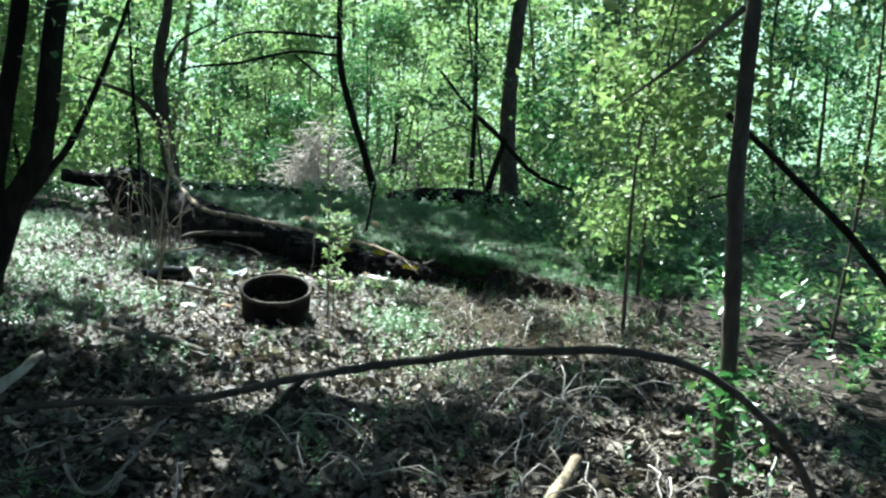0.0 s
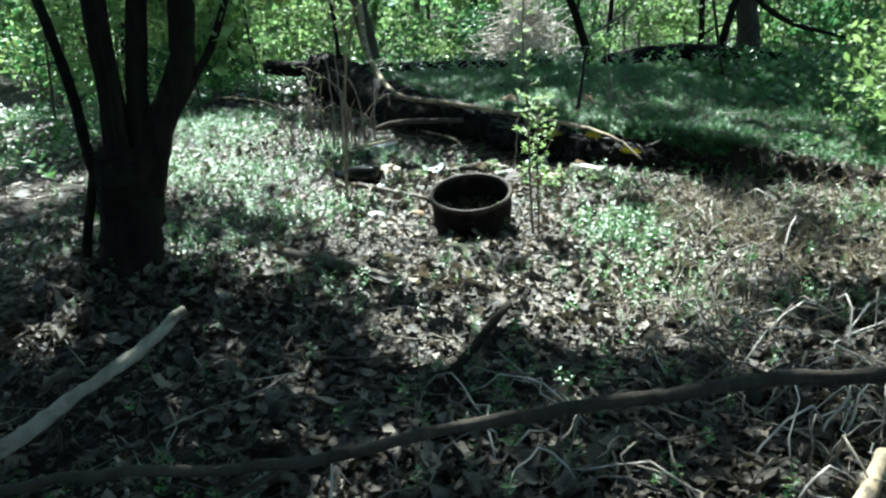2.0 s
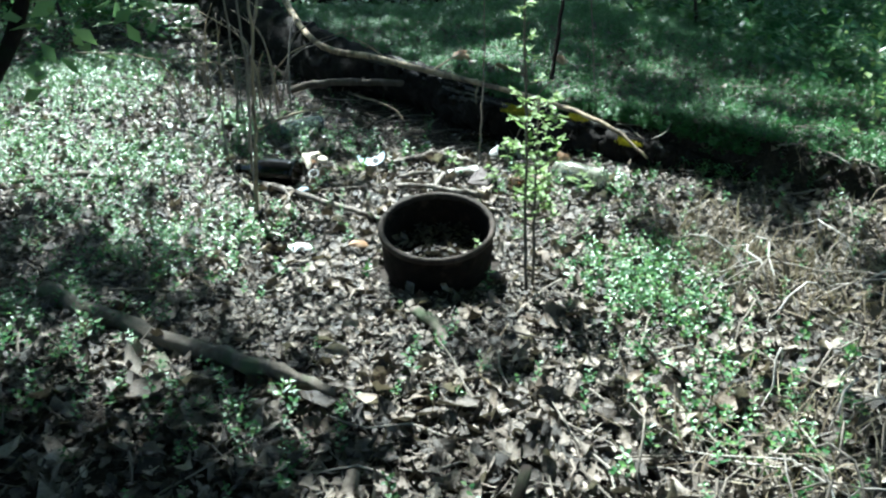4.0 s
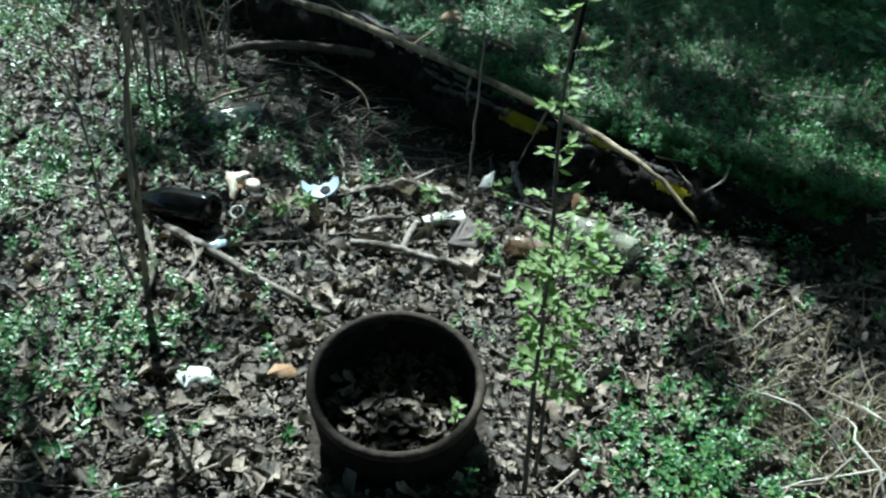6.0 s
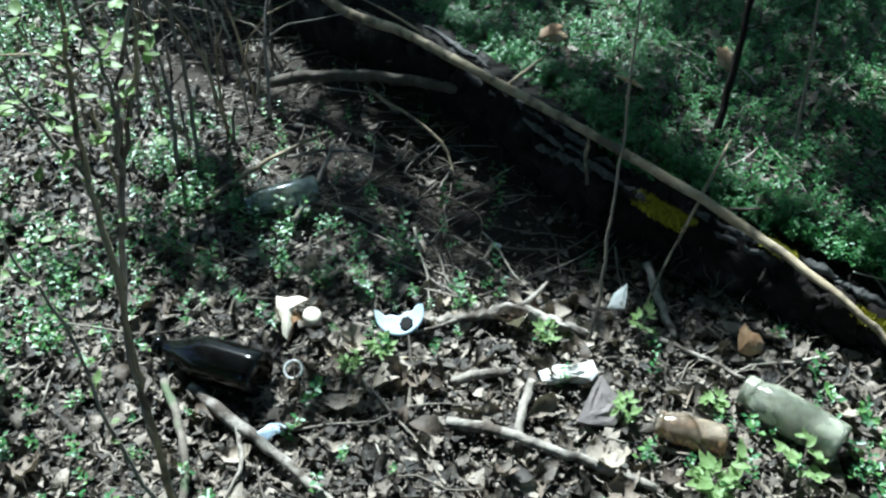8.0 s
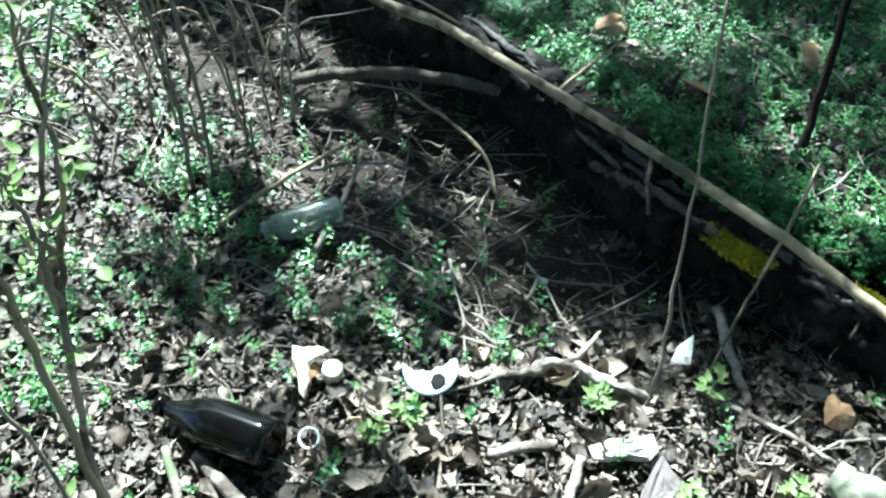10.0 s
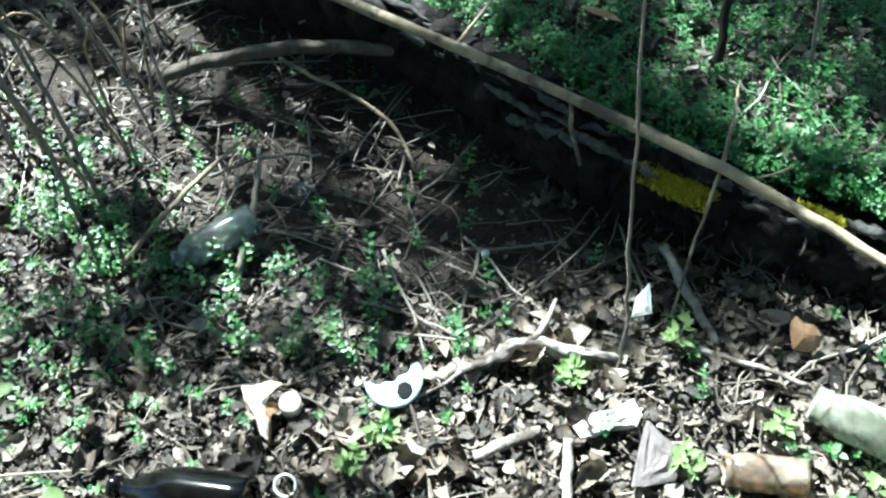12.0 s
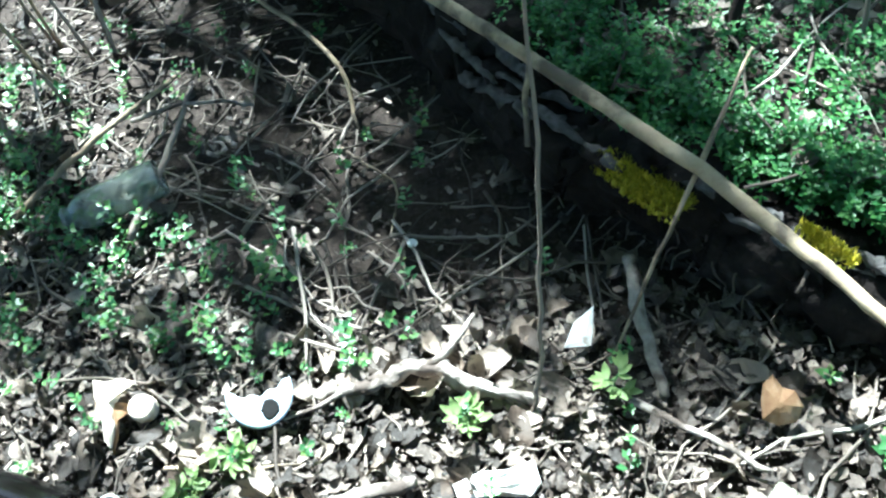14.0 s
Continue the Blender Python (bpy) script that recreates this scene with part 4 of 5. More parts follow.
    # the bowed stem that is stepped over, and its neighbours
    stick([(-0.78, -2.92, 0.56, 0.0068), (-0.57, -2.9, 0.59, 0.0075), (-0.25, -2.9, 0.60, 0.0082), (0.0, -2.9, 0.645, 0.0088), (0.20, -2.9, 0.67, 0.0088), (0.45, -2.9, 0.69, 0.0095), (0.74, -2.9, 0.675, 0.0099),
           (0.97, -2.9, 0.595, 0.0102), (1.19, -2.9, 0.41, 0.0116), (1.31, -2.92, 0.20, 0.0129), (1.37, -2.94, -0.03, 0.0150)], BROWNBARK, "bowed grey-brown stem arching low across the way", "branch", 10, 0.04, 20,
          side_twigs=[[(-0.25, -2.9, 0.60, 0.005), (-0.45, -2.95, 0.52, 0.0045), (-0.75, -3.02, 0.42, 0.003)], [(-0.78, -2.92, 0.56, 0.009), (-0.98, -2.97, 0.40, 0.007), (-1.15, -3.0, 0.0, 0.006)]])
    stick([(-0.80, -1.68, 0.32, 0.015), (-0.93, -1.815, 0.235, 0.018), (-1.02, -1.90, 0.20, 0.0165), (-1.12, -1.985, 0.145, 0.0195), (-1.32, -2.12, 0.06, 0.019), (-1.5, -2.25, -0.02, 0.021)], WORN, "propped pale broken branch with a cut end", "branch", 11, 0.10, 22, 0.003)
    stick([(-0.532, -2.800, 0.500, 0.0040), (-0.543, -2.800, 0.453, 0.0045), (-0.512, -2.800, 0.368, 0.0050), (-0.464, -2.800, 0.353, 0.0050), (-0.403, -2.800, 0.428, 0.0040), (-0.331, -2.800, 0.513, 0.0030)], SILVER, "thin bowed pale twig under the arching stem", "stick", 6, 0.08, 70)
    stick([(-0.536, -2.449, 0.035, 0.0060), (-0.404, -2.348, 0.035, 0.0070), (-0.172, -2.307, 0.035, 0.0050)], GREYBARK, "thin grey stick lying in deep shade", "stick", 6, 0.08, 71)
    stick([(0.935, -2.20, 0.09, 0.018), (0.80, -2.36, 0.06, 0.02), (0.66, -2.52, 0.03, 0.018)], PALE, "short thick pale stick on dry leaves", "stick", 9, 0.06, 23)

    stick([(-0.93, -3.02, 0.66, 0.006), (-0.90, -3.05, 0.54, 0.007), (-0.86, -3.08, 0.40, 0.0085), (-0.80, -3.12, 0.22, 0.009), (-0.76, -3.15, -0.02, 0.010)], SILVER, "bare grey stem standing in the shade", "stick", 7, 0.08, 26,
          side_twigs=[[(-0.90, -3.05, 0.54, 0.005), (-0.97, -3.04, 0.62, 0.004), (-1.06, -3.0, 0.68, 0.002)]])
    stick([(0.15, -1.19, 0.08, 0.012), (-0.02, -1.57, 0.06, 0.016), (-0.15, -1.88, 0.02, 0.012)], BARK, "broken dark stick slanting over the litter", "stick", 8, 0.1, 25)


build_log()
build_log_trim()
build_sticks()


# ---- discarded things ----
def lathe(profile, sides=40, rough=0.0, seed=0):
    """A round body about z from rows of (radius, z)."""
    rng = np.random.RandomState(seed)
    ang = np.linspace(0, 2 * np.pi, sides, endpoint=False)
    p = np.array(profile, float)
    r = p[:, 0][:, None] * (1 + rough * rng.normal(0, 1, (len(p), sides)))
    verts = np.stack([r * np.cos(ang), r * np.sin(ang), np.repeat(p[:, 1][:, None], sides, 1)], -1).reshape(-1, 3)
    i, j = np.meshgrid(np.arange(len(p) - 1), np.arange(sides), indexing="ij")
    a, b = i * sides + j, i * sides + (j + 1) % sides
    return verts, np.stack([a, b, b + sides, a + sides], -1).reshape(-1, 4)


def build_pot():
    rng = np.random.RandomState(51)
    x, y = POT_AT
    base = thing("iron_pot", "rusted open round iron pot half filled with dead leaves", "pot", (x, y, 0.004))
    r, h = POT_R, 0.185
    base.rotation_euler = (radians(12), radians(-2), 0)
    wall = [(0.0, -0.03), (r * 0.7, -0.03), (r * 0.90, -0.015), (r * 0.955, 0.03), (r * 0.985, 0.10), (r, h - 0.012), (r, h)]
    inner = [(r - 0.011, h), (r - 0.013, h - 0.02), (r * 0.985 - 0.014, 0.10), (r * 0.95 - 0.014, 0.05), (0.0, 0.035)]
    part("wall", lathe(wall + inner, 64, 0.004, 1), RUST, base, local=True)
    rim = [(r - 0.002, h - 0.020), (r + 0.005, h - 0.016), (r + 0.006, h - 0.003), (r + 0.002, h + 0.003), (r - 0.009, h + 0.003), (r - 0.014, h - 0.004), (r - 0.012, h - 0.02)]
    part("rim", lathe(rim, 64, 0.003, 2), RUSTEDGE, base, "worn paler rim", local=True)
    n = 420
    a, q = rng.uniform(0, 6.28, n), r * 0.86 * np.sqrt(rng.uniform(0, 1, n))
    p = np.stack([x + q * np.cos(a), y + q * np.sin(a), 0.055 + rng.uniform(0, 0.03, n) + 0.2 * q * np.sin(a)], -1)
    heap = strewn(leaf_shape(0.5, 0.5, 0.3), p, turns(n, rng, 0.6), 0.027 * rng.lognormal(0, 0.3, n))
    tagged(part("leaves_in_pot", heap, LITTER), "dead leaves and grit lying inside the iron pot", "leaf litter", kind="stuff")
    sprout = thing("seedling", "small pale green seedling growing in the pot", "plant", (x + 0.125, y - 0.06, 0.06))
    part("stem", tube([(x + 0.125, y - 0.06, 0.03, 0.002), (x + 0.127, y - 0.065, 0.09, 0.0017), (x + 0.13, y - 0.06, 0.135, 0.001)], 4, 5, 0.03, 3), HERB, sprout)
    for k in range(8):
        m = Matrix.Rotation(k * 2.2, 3, "Z") @ Matrix.Rotation(0.3, 3, "X")
        v = (np.array(leaf_shape(0.6, 0.2, 0.2)[0]) + (0, 0.5, 0)) * 0.024
        part("leaf", (v @ np.array(m).T + (x + 0.127, y - 0.063, 0.07 + 0.009 * k), np.array(leaf_shape()[1])), SPRING, sprout)


def lying(ob, neck, foot, roll=0):
    """Lays a thing built upright about z so that it runs from foot to neck."""
    way = Vector(neck) - Vector(foot)
    ob.rotation_mode = "QUATERNION"
    ob.location, ob.rotation_quaternion = foot, way.to_track_quat("Z", "Y")


def bottle(name, label, profile, lip, mat, neck, foot, wall=0.004):
    base = thing(name, label, "bottle" if "bottle" in name else "jar")
    inside = [(max(0.0, r - wall), z + (wall if z < 0.01 else 0)) for r, z in reversed(profile)]
    part("body", lathe(profile + inside, 48), mat, base, local=True)
    part("lip", lathe(lip, 40), mat, base, local=True)
    lying(base, neck, foot)
    return base


def build_glass():
    r = 0.056
    bottle("beer_bottle", "dark brown glass bottle lying on its side in the litter",
           [(0.0, 0.006), (r * 0.7, 0.004), (r * 0.93, 0.0), (r, 0.008), (r * 1.01, 0.03), (r, 0.13), (r * 0.97, 0.155), (r * 0.82, 0.19), (r * 0.52, 0.225), (r * 0.34, 0.25), (r * 0.31, 0.285)],
           [(r * 0.30, 0.268), (r * 0.40, 0.270), (r * 0.42, 0.280), (r * 0.40, 0.288), (r * 0.26, 0.289), (r * 0.25, 0.27)], AMBER, (-0.735, 0.93, 0.050), (-0.450, 0.805, 0.056))
    r = 0.046
    bottle("glass_jar", "dirty clear glass jar lying half in the herbs",
           [(0.0, 0.006), (r * 0.7, 0.003), (r * 0.95, 0.0), (r, 0.01), (r, 0.15), (r * 0.98, 0.17), (r * 0.82, 0.19), (r * 0.74, 0.20), (r * 0.74, 0.228)],
           [(r * 0.73, 0.20), (r * 0.80, 0.203), (r * 0.80, 0.210), (r * 0.76, 0.213), (r * 0.78, 0.226), (r * 0.72, 0.23), (r * 0.66, 0.226), (r * 0.66, 0.2)], CLEAR, (0.645, 0.712, 0.062), (0.812, 0.538, 0.060))
    r = 0.041
    bottle("glass_bottle", "dull clear glass bottle lying among green herbs",
           [(0.0, 0.006), (r * 0.7, 0.003), (r * 0.95, 0.0), (r, 0.01), (r, 0.155), (r * 0.95, 0.172), (r * 0.80, 0.188), (r * 0.62, 0.196), (r * 0.58, 0.215)],
           [(r * 0.57, 0.198), (r * 0.66, 0.200), (r * 0.66, 0.214), (r * 0.50, 0.216), (r * 0.50, 0.198)], DULL, (-0.555, 1.455, 0.05), (-0.362, 1.525, 0.058))
    r = 0.036
    bottle("glass_jar", "stained tan glass jar sunk in bright leaves",
           [(0.0, 0.006), (r * 0.7, 0.003), (r * 0.95, 0.0), (r, 0.01), (r, 0.11), (r * 0.92, 0.125), (r * 0.78, 0.135), (r * 0.78, 0.15)],
           [(r * 0.77, 0.135), (r * 0.86, 0.137), (r * 0.86, 0.150), (r * 0.7, 0.151), (r * 0.7, 0.135)], HONEY, (0.43, 0.635, 0.04), (0.575, 0.575, 0.04))


def shell_of(rng, outline, thick, mat_name, bulge=0.0, rings=5):
    """A thin irregular plate: an outline shrunk in rings to its centre, with two faces and an edge."""
    o = np.array(outline, float)
    c = o.mean(0)
    n = len(o)
    top = []
    for k in range(rings):
        u = 1 - k / rings
        z = bulge * (1 - u * u) + rng.normal(0, thick * 0.10, n)
        top.append(np.column_stack([c + (o - c) * u, z]))
    up = np.vstack(top + [np.array([[*c, bulge]])])
    low = up - (0, 0, thick)
    m = len(up)
    faces = []
    for side, off in ((0, 0), (1, m)):
        for k in range(rings - 1):
            for i in range(n):
                a, b = k * n + i + off, k * n + (i + 1) % n + off
                q = [(a, b, b + n), (a, b + n, a + n)]
                faces += q if not side else [t[::-1] for t in q]
        for i in range(n):
            t = ((rings - 1) * n + i + off, (rings - 1) * n + (i + 1) % n + off, m - 1 + off)
            faces.append(t if not side else t[::-1])
    for i in range(n):
        a, b = i, (i + 1) % n
        faces += [(a, a + m, b + m), (a, b + m, b)]
    return np.vstack([up, low]), np.array(faces)


def crescent(arc, edge, thick, deep, rows=7):
    """A shallow bowl sherd between its round rim and its snapped edge, with two faces and a wall round it."""
    n = len(arc)
    v = np.linspace(0, 1, rows)[:, None, None]
    grid = np.array(arc)[None] * (1 - v) + np.array(edge)[None] * v
    z = deep * ((grid ** 2).sum(-1) / 0.054 ** 2 - 1)
    up = np.concatenate([grid, z[..., None]], -1).reshape(-1, 3)
    m = len(up)
    i, j = np.meshgrid(np.arange(rows - 1), np.arange(n - 1), indexing="ij")
    a = (i * n + j).ravel()
    top = np.stack([a, a + 1, a + n + 1, a + n], -1)
    rim = np.concatenate([np.arange(n), np.arange(1, rows) * n + n - 1, np.arange(n - 2, -1, -1) + (rows - 1) * n, np.arange(rows - 2, 0, -1) * n])
    nxt = np.roll(rim, -1)
    return np.vstack([up, up - (0, 0, thick)]), np.vstack([top, top[:, ::-1] + m, np.stack([rim, rim + m, nxt + m, nxt], -1)])


def plate(name, label, category, outline, thick, mat, at, turn=(0, 0, 0), bulge=0.0, seed=0):
    ob = part(name, shell_of(np.random.RandomState(seed), outline, thick, "", bulge), mat, None, smooth_faces=False, local=True)
    ob.location, ob.rotation_euler = at, [radians(a) for a in turn]
    return tagged(ob, label, category)


def blob_outline(rng, rx, ry, n=18, rough=0.12):
    a = np.linspace(0, 2 * np.pi, n, endpoint=False)
    r = 1 + rng.normal(0, rough, n)
    return np.column_stack([rx * r * np.cos(a), ry * r * np.sin(a)])


def build_rubbish():
    rng = np.random.RandomState(61)
    # broken dish: a disc with its far side snapped off unevenly
    a = np.linspace(radians(166), radians(374), 27)
    arc = np.column_stack([0.054 * np.cos(a), 0.054 * np.sin(a)])
    u = np.linspace(0, 1, 27)
    snapped = np.column_stack([-0.0522 + 0.1044 * u, 0.0133 - 0.017 * np.sin(np.pi * u ** 0.85) + 0.0025 * np.sin(23 * u)])
    dish = thing("broken_dish", "broken pale blue-white china dish with a dark stain", "dish", (-0.128, 0.995, 0.055))
    dish.scale = (1.14, 1.14, 1.14)
    dish.rotation_euler = (radians(28), radians(-6), radians(4))
    part("bowl", crescent(arc, snapped, 0.004, 0.010), BLUEWHITE, dish, local=True)
    part("stain", shell_of(rng, blob_outline(rng, 0.0155, 0.0145, 16, 0.12) + (0.011, -0.027), 0.0015, "", 0.0), BLACK, dish, "black sooty spot", local=True).location = (0, 0, -0.0022)
    plate("plastic_scrap", "small crumpled blue plastic scrap in shade", "scrap", blob_outline(rng, 0.045, 0.025, 12, 0.2), 0.003, BLUE, (-0.385, -2.281, 0.045), (12, 8, 20), 0.012, 31)
    # cap and the torn piece beside it
    cap = thing("plastic_disc", "cream plastic screw cap lying on the leaves", "cap", (-0.350, 1.011, 0.022))
    cap.rotation_euler = (radians(14), radians(8), 0)
    part("shell", lathe([(0.0, 0.030), (0.018, 0.030), (0.0225, 0.027), (0.0235, 0.02), (0.0235, 0.0), (0.021, 0.0), (0.021, 0.024), (0.0, 0.026)], 36), CREAM, cap, local=True)
    part("band", lathe([(0.0236, 0.006), (0.0246, 0.005), (0.0246, 0.001), (0.0236, 0.0)], 36), CREAM, cap, local=True)
    torn = [(-0.030, 0.062), (-0.005, 0.050), (0.030, 0.045), (0.052, 0.030), (0.020, 0.022), (0.006, 0.006), (0.000, -0.030), (-0.016, -0.068), (-0.026, -0.050), (-0.024, -0.01), (-0.034, 0.03)]
    plate("pottery_piece", "torn tan and white pottery piece beside the cap", "pottery", torn, 0.006, CREAM, (-0.402, 1.012, 0.045), (16, -12, 6), 0.012, 3)
    plate("fallen_leaf", "curled orange-brown fallen leaf beside the pottery", "leaf", [(x * 0.5 - 0.004, y * 0.8 - 0.01) for x, y in torn], 0.002, ORANGE, (-0.392, 0.997, 0.030), (30, 22, 8), 0.008, 4)
    v = lathe([(0.0185, -0.003), (0.0185, 0.003), (0.0235, 0.003), (0.0235, -0.003), (0.0185, -0.003)], 40)
    ring = part("metal_ring", v, WHITE, None, local=True)
    ring.location, ring.rotation_euler = (-0.381, 0.831, 0.042), (radians(28), radians(-8), 0)
    tagged(ring, "small pale ring lying on dry leaves", "ring")
    plate("china_chip", "small white china chip on the litter", "china", [(-0.035, -0.020), (0.010, -0.026), (0.022, 0.010), (0.030, 0.040), (-0.010, 0.018)], 0.005, WHITE, (0.440, 1.03, 0.038), (24, -8, 0), 0.003, 5)
    plate("china_chip", "folded white scrap on leaves beside the pot", "china", blob_outline(rng, 0.042, 0.030, 12, 0.2), 0.004, WHITE, (-0.407, 0.075, 0.048), (10, 6, 20), 0.010, 6)
    plate("china_chip", "tiny white pebble-like chip on bare soil", "china", blob_outline(rng, 0.011, 0.009, 10, 0.1), 0.006, WHITE, (0.154, 1.29, 0.010), (0, 0, 0), 0.003, 7)
    plate("china_chip", "small bluish white scrap near the brown bottle", "china", blob_outline(rng, 0.028, 0.015, 12, 0.2), 0.004, BLUEWHITE, (-0.416, 0.663, 0.038), (15, 0, 30), 0.004, 8)
    plate("plaster_piece", "crumbly white plaster lump in the sun", "plaster", [(-0.068, 0.010), (-0.02, 0.022), (0.02, 0.018), (0.066, 0.024), (0.070, -0.012), (0.05, -0.030), (0.0, -0.018), (-0.03, -0.020), (-0.062, -0.016)], 0.018, CHALK, (0.262, 0.787, 0.045), (10, -4, 2), 0.006, 9)
    plate("flat_stone", "flat grey-brown three-cornered stone", "stone", [(-0.055, -0.05), (-0.03, -0.055), (0.03, -0.058), (0.066, -0.01), (0.03, 0.03), (0.012, 0.062), (-0.01, 0.03)], 0.014, STONE, (0.318, 0.695, 0.050), (22, 6, 0), 0.004, 10)
    plate("fallen_leaf", "folded orange-brown oak leaf below the log", "leaf", [(-0.03, -0.018), (-0.01, -0.034), (0.018, -0.034), (0.034, -0.014), (0.030, 0.012), (0.014, 0.022), (0.006, 0.045), (-0.012, 0.034), (-0.022, 0.012)], 0.002, ORANGE, (0.715, 0.85, 0.055), (32, -18, 0), 0.016, 11)
    plate("fallen_leaf", "pale tan fallen leaf beside the iron pot", "leaf", blob_outline(rng, 0.035, 0.022, 12, 0.15), 0.002, ORANGE, (-0.20, 0.09, 0.040), (12, 10, 0), 0.008, 12)
    for k, (x, y, turn) in enumerate(((0.42, 2.1, 20), (0.95, 1.9, 70), (0.6, 1.75, 140))):
        plate("fallen_leaf", "large tan fallen leaf on green ground cover", "leaf", blob_outline(rng, 0.055, 0.038, 14, 0.16), 0.002, ORANGE, (x, y, float(height(np.array(x), np.array(y))) + 0.06), (34, -8, turn), 0.012, 20 + k)


build_pot()
build_glass()
build_rubbish()


# ---- saplings, stalks and shrubs in the clearing ----
def leafy_stem(name, label, rows, leaves, mat_leaf, mat_stem, from_u=0.3, size=0.03, seed=0, category="sapling", side=0.05, group=""):
    """A thin upright stem with pairs of small leaves on short side shoots."""
    rng = np.random.RandomState(seed)
    base = thing(name, label, category, rows[0][:3], group)
    part("stem", tube(rows, 6, 6, 0.05, seed, 0.001), mat_stem, base)
    c = curve_through(rows, 12)
    for k in range(leaves):
        u = from_u + (1 - from_u) * (k + rng.uniform(0, 0.6)) / leaves
        at = c[min(len(c) - 1, int(u * (len(c) - 1)))][:3]
        turn = k * 2.4 + rng.uniform(-0.3, 0.3)
        out = np.array((math.cos(turn), math.sin(turn), rng.uniform(0.2, 0.9))) * side * rng.uniform(0.4, 1.4)
        shoot = part("shoot", tube([(*at, 0.0016), (*(at + out * 0.6), 0.0012), (*(at + out), 0.0008)], 2, 4, 0.02, k), mat_stem, base)
        blades = []
        for q in range(5):
            m = np.array(Matrix.Rotation(turn - 1.57 + (q - 2) * 0.75 + rng.uniform(-0.3, 0.3), 3, "Z") @ Matrix.Rotation(rng.uniform(-0.3, 0.7), 3, "X"))
            v = (np.array(leaf_shape(0.5, 0.25, 0.25)[0]) + (0, 0.55, 0)) * size * rng.uniform(0.7, 1.25)
            part("leaf", (v @ m.T + at + out * (0.45 + 0.13 * q), np.array(leaf_shape()[1])), mat_leaf, shoot)
    return base


